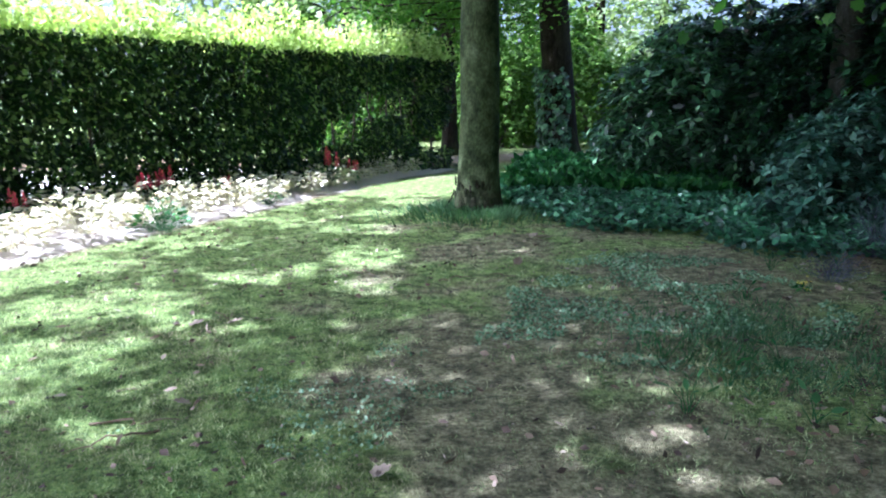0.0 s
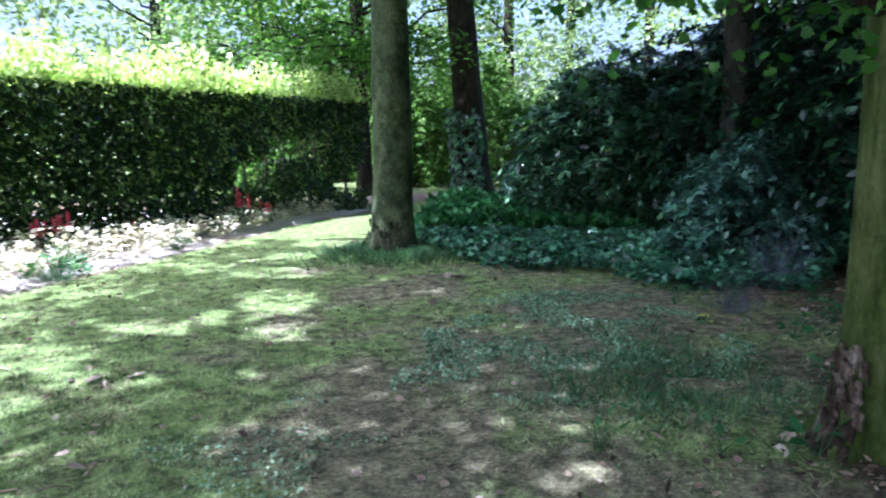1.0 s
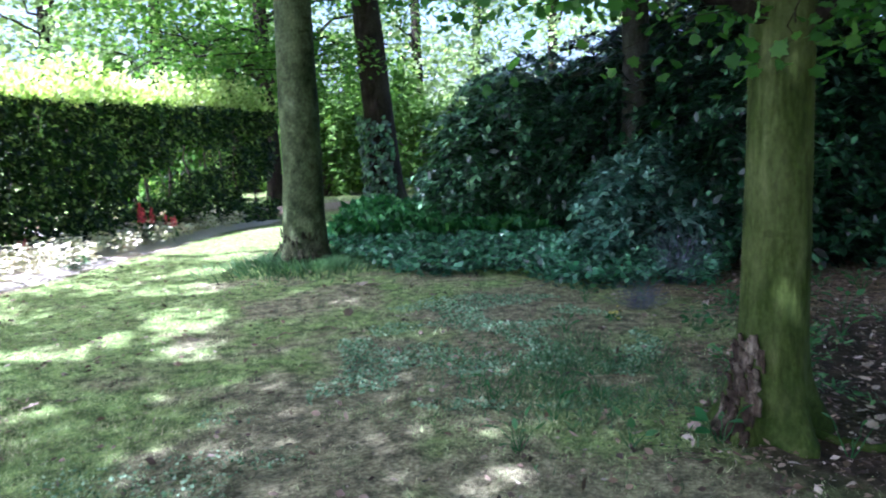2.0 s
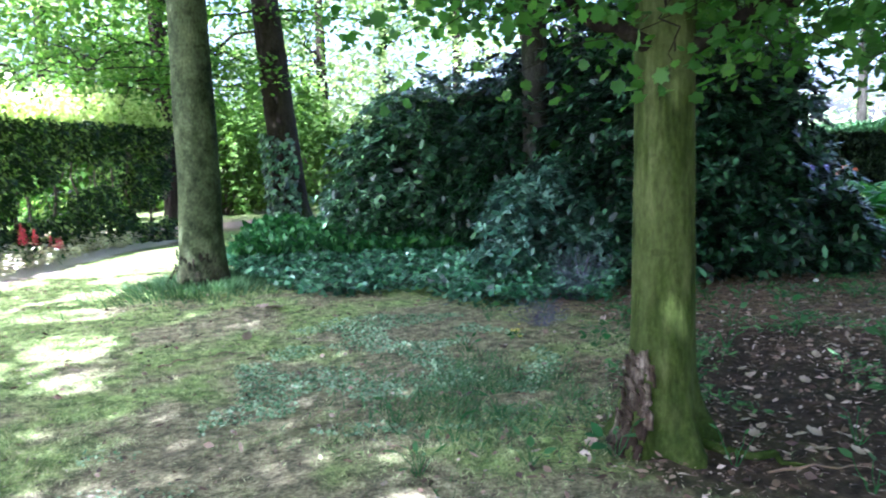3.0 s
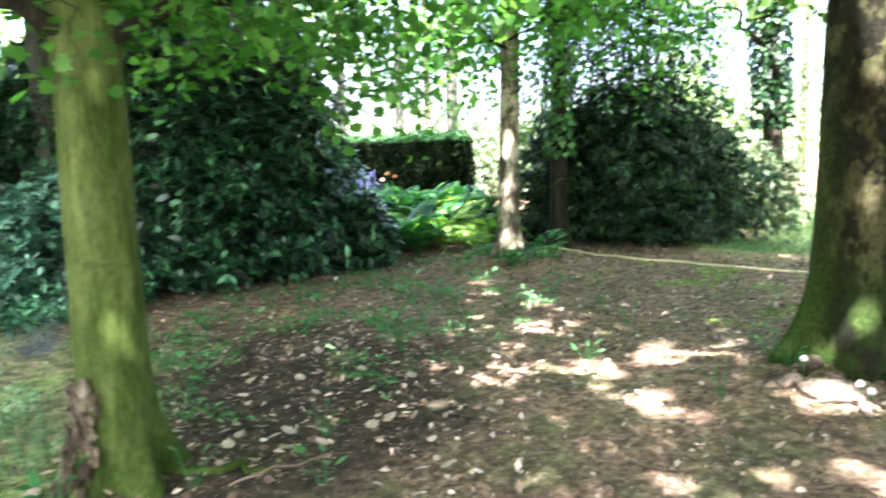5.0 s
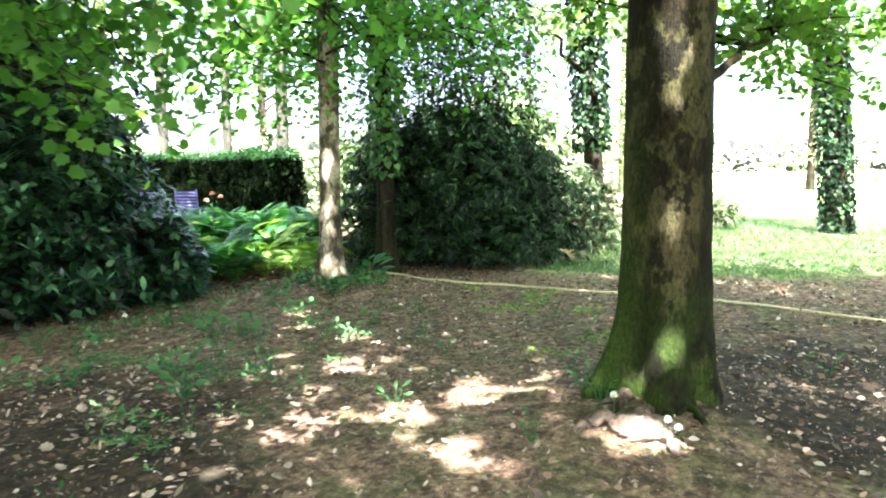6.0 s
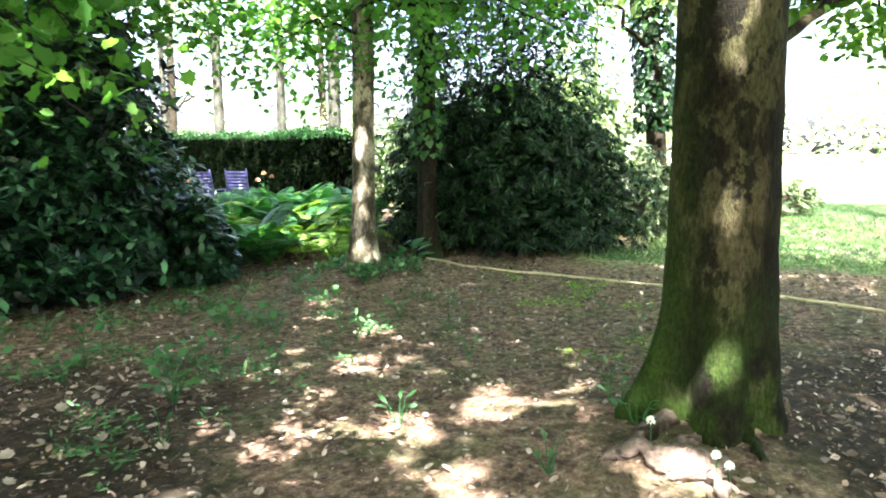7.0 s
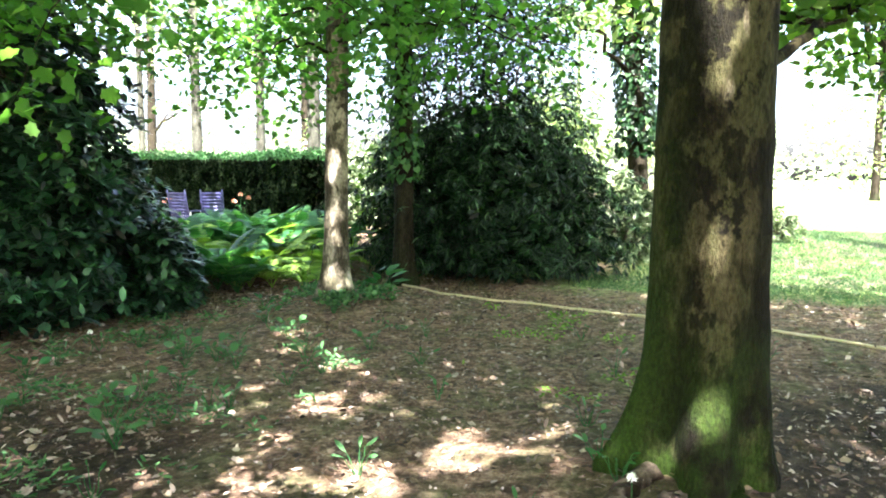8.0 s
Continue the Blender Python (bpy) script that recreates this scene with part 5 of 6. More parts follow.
# ---- small plants on the woodland floor ----
def seedling(at, n, size, label, leaf=M_HERB, shape=OVAL, height=0.16, name="seedling", spread=0.1):
    """A small plant: every leaf on its own stalk, or one mass of them where they are past counting."""
    z = float(gz(*at))
    t = thing(name, (*at, z), label, "plant")
    a = np.arange(n) * 2.4 + rng.random() * 6
    h = height * (0.35 + 0.65 * rng.random(n))
    rr = np.sqrt(rng.random(n))
    if n > 20:
        h = h * (1.05 - 0.65 * rr ** 2)
    P = np.stack([at[0] + np.cos(a) * spread * rr, at[1] + np.sin(a) * spread * rr, z + h], 1)
    al = np.stack([np.cos(a), np.sin(a), 0.1 + 0.6 * rng.random(n)], 1)
    no, sz = any_way(n, 2.0), size * (0.7 + 0.5 * rng.random(n))
    fine = 0.4 if n > 20 else 1.0
    stalks = [tube(bend((at[0] + (p[0] - at[0]) * 0.3 * (1 - fine), at[1] + (p[1] - at[1]) * 0.3 * (1 - fine), z - 0.02), p, 0.0, 0.02 + 0.12 * (1 - fine), 5), np.linspace(0.004, 0.002, 5) * fine, 5) for p in P]
    if n > 20:
        part("leaves", leaves(shape, P, al, no, sz), leaf, t, kind="stuff")
        part("brush", joined(stalks), leaf if leaf is M_PURPLE else M_HERB, t, kind="stuff")
        return t
    for i in range(n):
        k = part("stalk", stalks[i], M_HERB, t)
        part("leaf", leaves(shape, P[i:i + 1], al[i:i + 1], no[i:i + 1], sz[i:i + 1]), leaf, k)
    return t


PLANTS = [(2.15, 2.95, 6, 0.11), (2.6, 2.62, 4, 0.08), (1.2, 3.25, 7, 0.12), (1.52, 3.55, 6, 0.1), (1.75, 3.1, 6, 0.1), (1.3, 3.95, 6, 0.08), (1.9, 3.75, 6, 0.09), (5.06, 0.98, 6, 0.11), (5.75, 0.85, 8, 0.07), (5.6, 0.72, 7, 0.06), (5.3, 1.95, 5, 0.12), (6.45, 5.5, 8, 0.11), (5.6, 5.2, 9, 0.1), (5.2, 4.6, 9, 0.1),
          (4.6, 5.4, 9, 0.1), (6.4, 4.4, 8, 0.1), (5.9, 3.9, 8, 0.1), (6.9, 3.3, 7, 0.1), (7.4, 2.8, 7, 0.09), (8.2, 3.2, 7, 0.09), (7.9, 4.9, 9, 0.11), (8.3, 5.3, 9, 0.12), (4.2, 4.4, 8, 0.1), (3.9, 5.3, 10, 0.1),
          (3.3, 4.9, 9, 0.1), (3.5, 4.0, 8, 0.1), (2.9, 3.9, 7, 0.09), (3.4, 2.6, 6, 0.08), (3.0, 2.2, 5, 0.09), (5.0, 3.4, 8, 0.1), (4.5, 2.9, 6, 0.08), (7.1, 4.5, 8, 0.1), (8.5, 4.5, 10, 0.12), (9.5, 4.4, 9, 0.14),
          (8.9, 1.9, 6, 0.08), (7.8, 1.3, 6, 0.08), (8.8, 0.3, 6, 0.09), (7.2, -0.6, 6, 0.09), (6.4, 1.1, 7, 0.09), (2.3, 5.2, 8, 0.08), (2.9, 6.1, 9, 0.09), (3.6, 6.3, 10, 0.09), (4.3, 6.1, 10, 0.1), (6.6, 2.2, 6, 0.08)]
for i, (x, y, n, s) in enumerate(PLANTS):
    seedling((x, y), n, s * (0.85 if y < 3.3 and x < 5.6 else 0.95), "low green seedling growing among dead leaves", M_WEED if i % 3 else M_HERB, LANCE if i % 4 else OVAL, 0.17)
for i in range(30):
    x, y = 3.6 + 4.2 * rng.random(), 3.2 + 2.7 * rng.random()
    seedling((x, y), 8, 0.1, "small leafy woodland seedling on bare soil", M_WEED, LANCE if i % 2 else OVAL, 0.18, spread=0.12)
seedling((9.75, 4.75), 14, 0.22, "broad-leaved green plant beside the pale tree", height=0.3, name="broadleaf_plant", spread=0.25)
for x, y, n, h, w in ((3.25, 5.75, 80, 0.34, 0.3), (3.45, 5.95, 50, 0.25, 0.22), (4.2, 6.65, 130, 0.66, 0.42), (4.5, 6.95, 110, 0.62, 0.4)):
    seedling((x, y), n, 0.032, "hazy bluish-purple twiggy plant on the soil", M_PURPLE, LANCE, h, "withered_plant", w)


# ---- fern bank ----
def frond(length, arch, mat, parent, yaw):
    """One arching fern frond with its paired leaflets, as a part."""
    s = np.linspace(0, 1, 17)
    r, z = length * (s * 0.75), length * (1.35 * s - arch * s * s)
    c, k = math.cos(yaw), math.sin(yaw)
    C = np.stack([r * c, r * k, z], 1)
    T = unit(np.gradient(C, axis=0))
    side = np.array([-k, c, 0.0])
    vf = []
    for sg in (-1, 1):
        P = C[3:]
        w = length * 0.2 * np.sin(np.pi * np.clip(s[3:] * 0.92 + 0.08, 0, 1)) + 0.01
        vf.append(leaves(LANCE, P, side * sg + T[3:] * 0.45 + np.array([0, 0, -0.15]), np.cross(T[3:], side), w * 1.35))
    vf.append((tube(C, np.linspace(0.006, 0.002, 17), 4)[0], tri(tube(C, np.linspace(0.006, 0.002, 17), 4)[1])))
    V, F = joined(vf)
    me = mesh("frond", V, F)
    me.materials.append(mat)
    ob = new("frond", me)
    ob.parent = parent
    return ob


def tri(F):
    return np.concatenate([F[:, [0, 1, 2]], F[:, [0, 2, 3]]])


fern = tagged(new("fern"), "fresh green fern with arching fronds", "fern", "fern bank")
for i in range(8):
    frond(0.75 + 0.25 * rng.random(), 0.75 + 0.45 * rng.random(), M_FERN, fern, i * 0.785 + rng.random() * 0.4)
FERN_AREA = [(9.15, 7.0), (9.5, 6.25), (10.0, 5.95), (11.4, 6.4), (13.2, 8.0), (15.6, 10.6), (15.3, 13.0), (14.2, 13.4), (11.5, 10.6)]
dark_fern = tagged(new("fern"), "deep green fern with broad fronds", "fern", "fern bank")
for i in range(9):
    frond(0.7 + 0.3 * rng.random(), 0.5 + 0.6 * rng.random(), M_HERB, dark_fern, i * 0.7 + rng.random() * 0.5)
fx, fy = in_area(FERN_AREA, 420)
for i, (x, y) in enumerate(zip(fx[:120], fy[:120])):
    m = pose(x, y, float(gz(x, y)), 8 * rng.random() - 4, 8 * rng.random() - 4, 360 * rng.random()) @ Matrix.Scale(0.58 + 0.4 * rng.random() + 0.3 * float(smooth(6.2, 8.0, y)) - 0.2 * float(smooth(10, 12, y)), 4)
    if i < 2:
        (fern, dark_fern)[i].matrix_basis = m
    else:
        c = copy_thing(dark_fern if i % 4 == 1 else fern, pose(0, 0, 0))
        c.matrix_basis = m


# ---- garden chairs ----
def box(c, size, turn=None):
    c, s = np.array(c, float), np.array(size, float) / 2
    V = np.array([(x, y, z) for x in (-1, 1) for y in (-1, 1) for z in (-1, 1)], float) * s
    if turn is not None:
        V = V @ np.array(Euler([radians(a) for a in turn]).to_matrix()).T
    F = np.array([(0, 1, 3, 2), (4, 6, 7, 5), (0, 4, 5, 1), (2, 3, 7, 6), (0, 2, 6, 4), (1, 5, 7, 3)])
    return V + c, F


M_BLUE = plain("blue_plastic", (0.05, 0.05, 0.17), (0.09, 0.085, 0.25), 12, 0.45, 0.05)
M_WHITE = plain("white_plastic", (0.6, 0.6, 0.58), (0.75, 0.75, 0.72), 12, 0.5, 0.05)


def local_part(name, vf, mat, parent, label=""):
    me = mesh(name, *vf)
    me.materials.append(mat)
    ob = new(name, me)
    ob.parent = parent
    return tagged(ob, label)


def chair(m):
    c = tagged(new("garden_chair"), "high-backed blue slatted garden chair with white legs", "chair", "garden chairs")
    for i in range(8):
        z = 0.50 + i * 0.083
        local_part("back_slat", box((0, 0.24 + (z - 0.45) * 0.22, z), (0.5, 0.02, 0.068), (-12, 0, 0)), M_BLUE, c)
    for i in range(5):
        local_part("seat_slat", box((0, -0.22 + i * 0.1, 0.43), (0.5, 0.085, 0.022)), M_BLUE, c)
    for sx in (-1, 1):
        local_part("back_post", box((sx * 0.265, 0.315, 0.80), (0.03, 0.03, 0.78), (-12, 0, 0)), M_BLUE, c)
        local_part("armrest", box((sx * 0.29, -0.02, 0.64), (0.055, 0.5, 0.03)), M_BLUE, c)
        for sy in (-1, 1):
            local_part("leg", tube([(sx * 0.3, sy * 0.3, 0.0), (sx * 0.285, sy * 0.22, 0.3), (sx * 0.28, sy * 0.2, 0.64)], [0.02, 0.02, 0.018], 8), M_WHITE, c, "white tubular leg")
        local_part("seat_rail", box((sx * 0.26, -0.02, 0.41), (0.025, 0.5, 0.03)), M_WHITE, c)
    c.matrix_basis = m
    return c


chair(pose(15.61, 13.44, float(gz(15.61, 13.44)), 0, 0, 118))
chair(pose(15.6, 14.5, float(gz(15.6, 14.5)), 0, 0, 100))

# ---- yellow hose lying on the soil ----
hose = thing("garden_hose", (10.3, 2.5, 0), "thin yellow garden hose lying across bare soil", "hose")
hx = np.array([10.85, 10.55, 10.36, 10.25, 10.2, 9.88, 9.45, 9.0, 8.6])
hy = np.array([5.1, 4.3, 3.27, 2.3, 1.6, -0.2, -1.25, -2.2, -3.2])
u = np.linspace(0, 8, 90)
cx = np.interp(u, np.arange(9), hx) + 0.03 * np.sin(u * 3.1)
cy = np.interp(u, np.arange(9), hy)
part("tube", tube(np.stack([cx, cy, gz(cx, cy) + 0.014], 1), np.full(90, 0.016), 8), plain("yellow_rubber", (0.42, 0.36, 0.18), (0.56, 0.49, 0.29), 15, 0.5, 0.05), hose)


# ---- the flower border ----
def border_plant(seed, size):
    p = tagged(new("border_plant"), "pale yellow-green leafy border plant in full sun", "plant", "flower border")
    n = 240
    a, v = rng.random(n) * 2 * np.pi, rng.random(n)
    r = size * (0.25 + 0.75 * np.sqrt(rng.random(n))) * 0.8
    P = np.stack([np.cos(a) * r, np.sin(a) * r, size * (0.15 + 0.95 * v * (1 - 0.5 * (r / size) ** 2))], 1)
    al = np.stack([np.cos(a), np.sin(a), 0.35 - 0.6 * rng.random(n)], 1) + scatter(n, 0.3)
    local_part("leaves", leaves(OVAL, P, al, any_way(n, 2.0), 0.085 * (0.7 + 0.6 * rng.random(n))), M_PALE, p)
    tagged(local_part("brush", joined([tube(bend((0, 0, -0.03), q, 0, 0.05, 5), np.linspace(0.005, 0.003, 5), 5) for q in P[::6]]), M_PALE, p), kind="stuff")
    return p


kinds = [border_plant(i, 0.38 + 0.07 * i) for i in range(3)]
green_kind = seedling((-4.9, 7.0), 130, 0.06, "dull green rounded border plant", M_WEED, OVAL, 0.26, "border_plant", 0.28)
for x, y, k in ((-3.35, 8.35, 1.2), (-4.75, 6.2, 1.3), (-5.3, 5.0, 1.2), (-2.6, 10.6, 0.8), (-2.5, 12.6, 0.9)):
    c = copy_thing(green_kind, pose(0, 0, 0))
    c.matrix_basis = pose(x, y, float(gz(x, y)), 0, 0, 70 * x) @ Matrix.Scale(k, 4)
spots = []
for i in range(72):
    y = 1.5 + 14.2 * (i + rng.random() * 0.9) / 72
    row = i % 4
    width = (y - 16.9) * -0.18 + 0.75
    x = float(bed_x(y)) - 0.4 - row * width * 0.3 - 0.15 * rng.random()
    spots.append((x, y))
for i, (x, y) in enumerate(spots):
    m = pose(x, y, float(gz(x, y)), 0, 0, 360 * rng.random()) @ Matrix.Scale(0.75 + 0.45 * rng.random(), 4) @ Matrix.Scale(0.75, 4, (0, 0, 1))
    if i < 3:
        kinds[i].matrix_basis = m
    else:
        c = copy_thing(kinds[i % 3], pose(0, 0, 0))
        c.matrix_basis = m
seedling((-3.55, 9.0), 130, 0.06, "dull green rounded border plant", M_CLOVER, OVAL, 0.28, "border_plant", 0.28)


def astilbe():
    p = tagged(new("astilbe"), "red feathery astilbe plumes above green leaves", "flower", "red astilbes")
    for j in range(4):
        b = np.array([*(rng.random(2) - 0.5) * 0.3, 0.0])
        top = b + np.array([*(rng.random(2) - 0.5) * 0.1, 0.62 + 0.15 * rng.random()])
        st = local_part("stem", tube(bend(b, top, 0, 0.03, 6), np.linspace(0.005, 0.003, 6), 5), M_HERB, p)
        n = 130
        u = rng.random(n)
        a = rng.random(n) * 6.28
        r = 0.075 * (1 - u) * np.sqrt(rng.random(n)) + 0.006
        P = top + np.stack([np.cos(a) * r, np.sin(a) * r, -0.2 + 0.32 * u], 1)
        tagged(local_part("plume", leaves(DIAMOND, P, any_way(n, 0.8), any_way(n), 0.035), M_RED, st), "feathery red plume", kind="stuff")
    n = 40
    a = rng.random(n) * 6.28
    P = np.stack([np.cos(a) * 0.15, np.sin(a) * 0.15, 0.1 + 0.3 * rng.random(n)], 1)
    local_part("leaves", leaves(OVAL, P, np.stack([np.cos(a), np.sin(a), np.full(n, 0.2)], 1), any_way(n, 1.5), 0.12), M_HERB, p)
    return p


first = astilbe()
for i, (x, y, s) in enumerate([(-1.95, 12.7, 0.8), (-1.6, 13.0, 0.55), (-4.1, 9.75, 0.62), (-3.92, 10.1, 0.68), (-3.3, 11.1, 0.42), (-5.1, 8.5, 0.55), (-5.35, 8.1, 0.5)]):
    m = pose(x, y, float(gz(x, y)), 0, 0, 80 * i) @ Matrix.Scale(s, 4)
    if i == 0:
        first.matrix_basis = m
    else:
        c = copy_thing(first, pose(0, 0, 0))
        c.matrix_basis = m


# ---- odd things on the ground ----
M_DRY = plain("bleached_leaf", (0.17, 0.125, 0.09), (0.38, 0.3, 0.235), 18, 0.75, 0.3)
M_WHITE_PETAL = plain("white_petals", (0.7, 0.72, 0.62), (0.85, 0.85, 0.8), 30, 0.6, 0.1)
for i, (x, y, h) in enumerate([(5.36, 0.6, 0.17), (5.3, 0.3, 0.1), (5.27, 0.24, 0.08), (6.3, 5.42, 0.2)]):
    z = float(gz(x, y))
    t = thing("white_flower", (x, y, z), "small white flower head on a green stem", "flower")
    st = part("stem", tube(bend((x, y, z - 0.02), (x, y, z + h), 0, 0.03, 6), np.linspace(0.004, 0.003, 6), 5), M_HERB, t)
    a = np.arange(40) * 2.4
    e = np.linspace(-0.6, 1.4, 40)
    d = np.stack([np.cos(a) * np.cos(e), np.sin(a) * np.cos(e), np.sin(e)], 1)
    part("petals", leaves(OVAL, np.array([x, y, z + h]) + d * 0.006, d, any_way(40), 0.02), M_WHITE_PETAL, st)

yx, yy = 2.84, 5.4
t = thing("yellow_flower", (yx, yy, float(gz(yx, yy))), "tuft of small yellow flowers", "flower")
part("petals", free_leaves(OVAL, np.array([yx, yy, 0.07]) + scatter(26, 0.025), 0.022), plain("yellow_petals", (0.6, 0.5, 0.05), (0.75, 0.65, 0.12), 20, 0.6, 0.1), t, kind="stuff")
part("leaves", free_leaves(LANCE, np.array([yx, yy, 0.03]) + scatter(30, 0.03), 0.07), M_HERB, t)

# crumbling bark at the feet of the sycamore and the beech, and surface roots
def bark_plates(owner, at, r_foot, r_up, span, top, count, mat, label):
    """Loose plates of bark, thin and ragged, that peel away round one side of a stem's foot."""
    z = float(gz(*at))
    for j in range(count):
        h = top * (j + 0.5 * rng.random()) / count - 0.03
        a0 = radians(span[0] + (span[1] - span[0]) * rng.random())
        w, tall = (0.01 + 0.02 * rng.random()), 0.04 + 0.08 * rng.random()
        lift = 0.004 + 0.025 * rng.random()
        rows, cols = 5, 4
        v, u = np.meshgrid(np.linspace(0, 1, rows), np.linspace(-1, 1, cols), indexing="ij")
        u = u * (1 - 0.5 * v * rng.random()) + 0.35 * (rng.random(u.shape) - 0.5)
        v = v + 0.16 * (rng.random(v.shape) - 0.5)
        hh = np.maximum(h + v * tall, -0.05)
        r = r_up + (r_foot - r_up) * np.exp(-np.maximum(hh, 0) / 0.16) + lift * v ** 1.5 + 0.008 * (rng.random(u.shape) - 0.5)
        ang = a0 + u * w / r_up
        n = rows * cols
        V = np.concatenate([np.stack([at[0] + np.cos(ang) * q, at[1] + np.sin(ang) * q, z + hh], -1).reshape(-1, 3) for q in (r, r - 0.014)])
        F = []
        for i in range(rows - 1):
            for k in range(cols - 1):
                p = i * cols + k
                F += [(p, p + 1, p + cols + 1, p + cols), (n + p, n + p + cols, n + p + cols + 1, n + p + 1)]
        rim = [k for k in range(cols)] + [i * cols + cols - 1 for i in range(1, rows)] + [(rows - 1) * cols + k for k in range(cols - 2, -1, -1)] + [i * cols for i in range(rows - 2, 0, -1)]
        F += [(p, n + p, n + q, q) for p, q in zip(rim, rim[1:] + rim[:1])]
        part("bark_plate", (V, np.array(F)), mat, owner, label, flat=True)


bark_plates(syc, (2.46, 2.99), 0.3, 0.168, (150, 215), 0.46, 54, M_ROTTEN, "brown crumbling bark")
bark_plates(beech, (0.5, 9.45), 0.47, 0.285, (160, 300), 0.36, 44, M_BARK_DARK, "dark crumbling bark")
for at, to, r, own, mat in (((5.75, 0.6, 0.1), (5.27, 0.75, 0.02), 0.065, mossy, M_ROTTEN), ((5.85, 0.3, 0.06), (5.52, 0.12, -0.04), 0.05, mossy, M_BARK_MOSS),
                            ((2.55, 2.85, 0.06), (2.95, 2.5, -0.02), 0.03, syc, M_BARK_SYC), ((9.0, 4.8, 0.1), (8.55, 4.55, 0.0), 0.06, pale, M_BARK_PALE)):
    b = bend(at, to, 0.03, 0.1, 11)
    b[1:, 2] = np.maximum(b[1:, 2], gz(b[1:, 0], b[1:, 1]) + r * 0.1)
    part("surface_root", tube(b, np.linspace(r, r * 0.35, 11), 9, 0.5), mat, own)


# orange-pink roses against the dark hedge behind the chairs
M_ROSE = plain("orange_pink_petals", (0.75, 0.28, 0.16), (0.85, 0.45, 0.32), 30, 0.6, 0.1)
for x, y, h, k in ((15.15, 16.75, 1.25, 5), (16.75, 13.75, 0.95, 3), (15.9, 15.6, 0.8, 2)):
    z = float(gz(x, y))
    t = thing("rose_bush", (x, y, z), "thin rose with orange-pink blooms before a dark hedge", "rose")
    for j in range(k):
        e = np.array([x, y, z + h]) + scatter(1, 1)[0] * np.array([0.13, 0.13, 0.1])
        st = part("cane", tube(bend((x, y, z - 0.03), e, 0, 0.1, 8), np.linspace(0.008, 0.004, 8), 6), M_HERB, t)
        a, el = np.arange(26) * 2.4, np.linspace(-0.3, 1.4, 26)
        d = np.stack([np.cos(a) * np.cos(el), np.sin(a) * np.cos(el), np.sin(el)], 1)
        part("bloom", leaves(HEART, e + d * 0.02, d, any_way(26, 0.5), 0.06), M_ROSE, st)
    part("leaves", free_leaves(OVAL, np.array([x, y, z + h * 0.6]) + scatter(60, 1) * np.array([0.16, 0.16, h * 0.22]), 0.07), M_HERB, t)


# a dead, crumbling root stump in front of the stout beech
def dead_root():
    z = float(gz(5.3, 0.45))
    t = thing("dead_root", (5.3, 0.45, z), "pale crumbling dead root on the soil by the mossy beech", "root")
    n, m = 44, 18
    a, e = np.meshgrid(np.linspace(0, 2 * np.pi, n, endpoint=False), np.linspace(-0.25, 1.0, m), indexing="ij")
    ca, sa, flat = np.cos(a), np.sin(a), np.sqrt(np.clip(1 - np.clip(e, 0, 1) ** 2, 0, 1))
    lump = 0.7 + 0.35 * vnoise(ca * 2.2 + 3, sa * 2.2 + e * 2.4, 66) + 0.4 * vnoise(ca * 6 + 9, sa * 6 + e * 7, 67) * (0.3 + flat) + 0.14 * vnoise(ca * 17, sa * 17 + e * 17, 68)
    V = np.stack([5.34 + 0.12 * ca * flat * lump, 0.43 + 0.15 * sa * flat * lump, z + 0.085 * e * lump], -1).reshape(-1, 3)
    i, j = np.meshgrid(np.arange(n), np.arange(m - 1), indexing="ij")
    k = (i + 1) % n
    part("stump", (V, np.stack([i * m + j, k * m + j, k * m + j + 1, i * m + j + 1], -1).reshape(-1, 4)), M_DEADWOOD, t)
    for p0, p1, sag, r, seed in (((5.38, 0.56, 0.0), (5.24, 0.8, -0.02), 0.05, 0.04, 3), ((5.36, 0.34, 0.0), (5.1, 0.22, -0.02), 0.02, 0.035, 5), ((5.5, 0.45, 0.03), (5.62, 0.5, 0.0), 0.02, 0.05, 6)):
        prof = np.array([0.6, 0.8, 0.95, 0.85, 1.0, 0.9, 0.95, 0.8, 0.75, 0.5, 0.15]) * r
        part("root_piece", tube(bend(np.array(p0) + np.array([0, 0, z]), np.array(p1) + np.array([0, 0, z]), sag, 0.06, 11), prof, 12, 0.9, seed * 2.3), M_DEADWOOD, t)


dead_root()


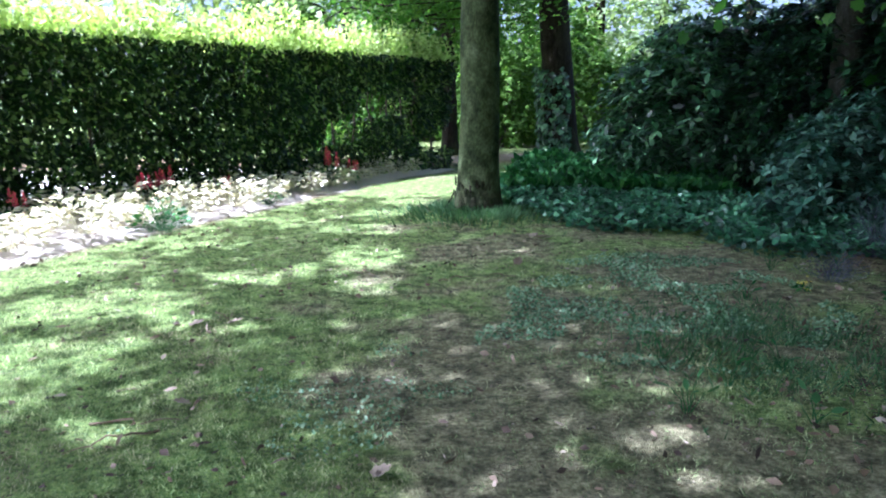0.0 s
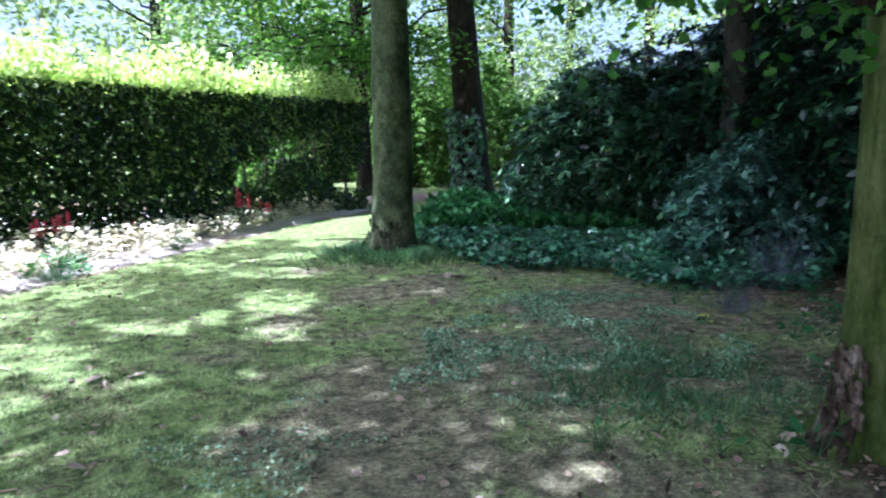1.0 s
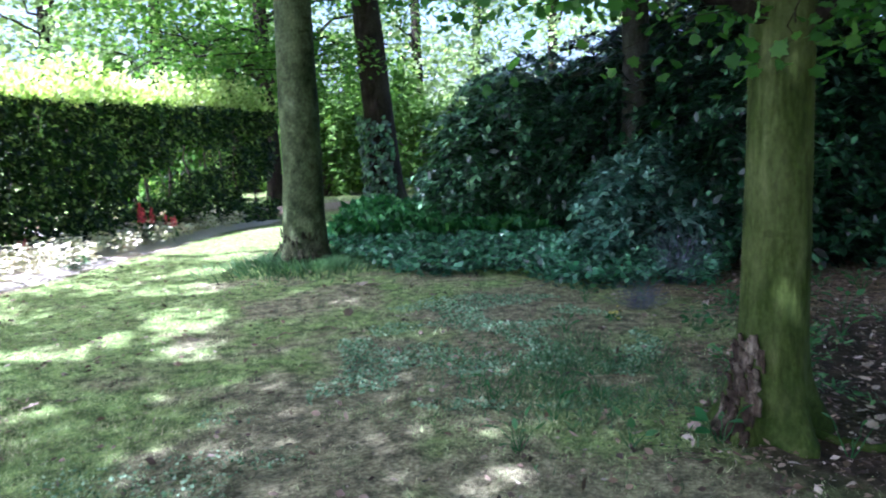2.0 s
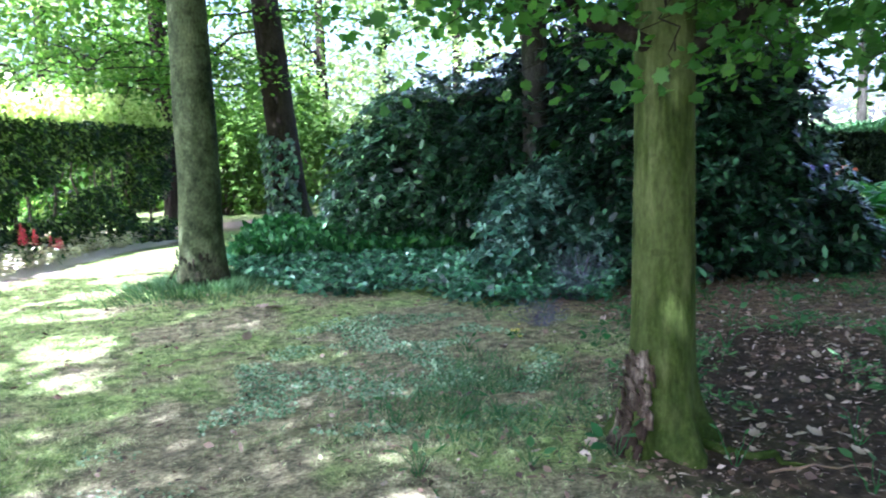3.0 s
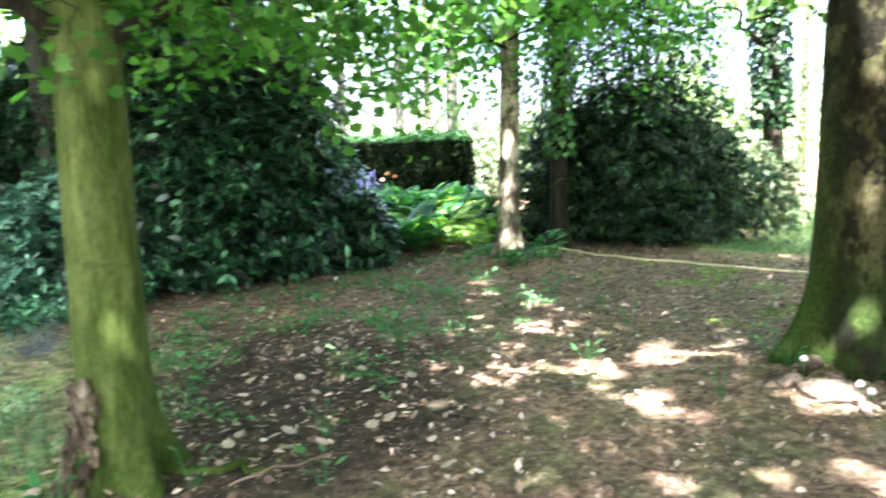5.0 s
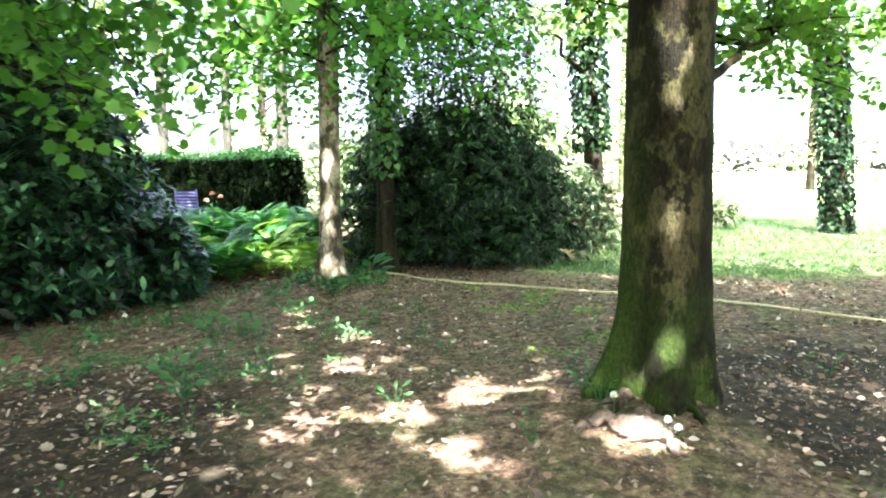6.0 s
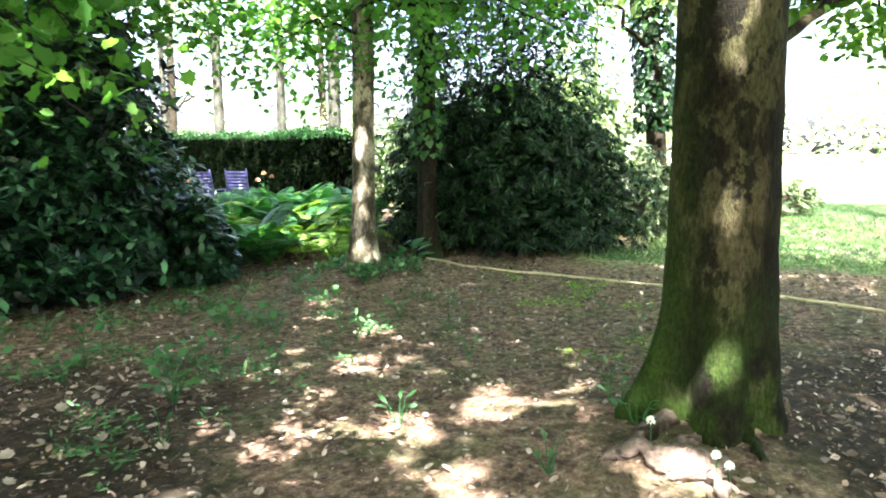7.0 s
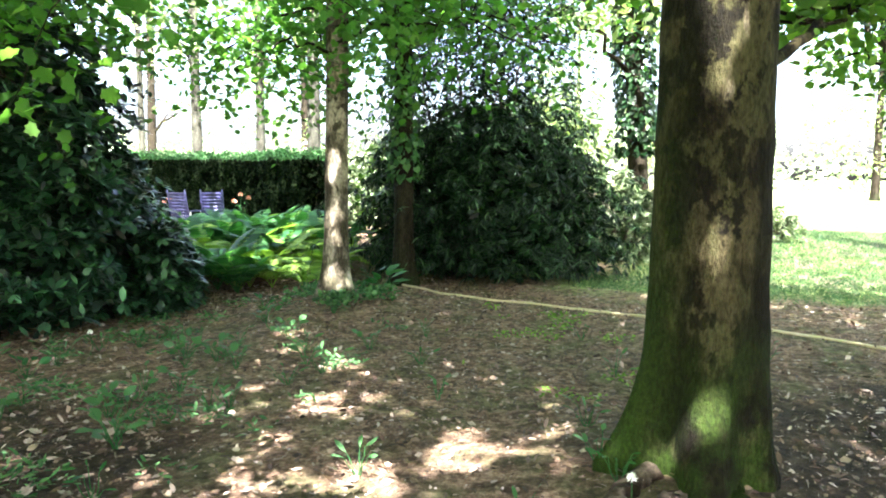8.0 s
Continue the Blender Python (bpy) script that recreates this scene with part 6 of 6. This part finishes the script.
# sticks and single fallen leaves on the lawn
def stick(x, y, length, yaw, r=0.006):
    z = float(gz(x, y)) + r
    t = thing("fallen_twig", (x, y, z), "thin dry fallen twig lying on the ground", "twig", "fallen twigs")
    d = np.array([math.cos(yaw), math.sin(yaw), 0]) * length / 2
    p = np.array([x, y, z])
    part("twig", tube(bend(p - d, p + d, 0.01, 0.05, 8), np.linspace(r, r * 0.4, 8), 6), M_LITTER, t)


for i in range(26):
    stick(-2.5 + 11 * rng.random(), 2.4 + 4.5 * rng.random(), 0.12 + 0.3 * rng.random(), 6 * rng.random(), 0.004 + 0.004 * rng.random())
stick(-1.5, 3.2, 0.42, 0.1, 0.007)
stick(2.95, 2.45, 0.5, -0.3, 0.008)

LEAVES = [(1.05, 7.67, 0.2), (1.12, 7.6, 0.16), (0.98, 7.72, 0.15), (0.7, 6.45, 0.13), (-1.5, 4.75, 0.15), (-1.75, 4.7, 0.16), (-1.25, 4.8, 0.1), (-0.3, 2.65, 0.12), (-1.3, 3.4, 0.12), (2.1, 3.12, 0.1), (3.1, 2.65, 0.13),
          (3.3, 2.75, 0.12), (2.95, 2.85, 0.1), (4.3, 3.6, 0.1), (4.0, 3.1, 0.09), (3.6, 2.45, 0.11), (-0.6, 6.1, 0.1), (0.1, 7.6, 0.1), (-0.2, 8.1, 0.1), (1.6, 6.9, 0.1)]
LEAVES += [(2.75 + 2.5 * rng.random(), 1.75 + 2.3 * rng.random(), 0.06 + 0.05 * rng.random()) for _ in range(60)]
LEAVES += [(4.6 + 3.0 * rng.random(), 0.9 + 2.6 * rng.random(), 0.05 + 0.04 * rng.random()) for _ in range(35)]
for x, y, s_ in LEAVES:
    z = float(gz(x, y)) + 0.012
    t = thing("fallen_leaf", (x, y, z), "large curled pale dry leaf on the ground", "leaf", "large fallen leaves")
    tv, tf = LOBED
    curl = (tv * np.array([1, 1, 1]), tf)
    P = np.array([[x, y, z]])
    al = any_way(1)
    al[:, 2] = 0.12
    V, F = leaves(curl, P, al, np.array([[0.2, 0.1, 1.0]]), s_ * 0.75)
    V[:, 2] += 0.35 * np.hypot(V[:, 0] - x, V[:, 1] - y) ** 2 / s_
    part("blade", (V, F), M_DRY, t)
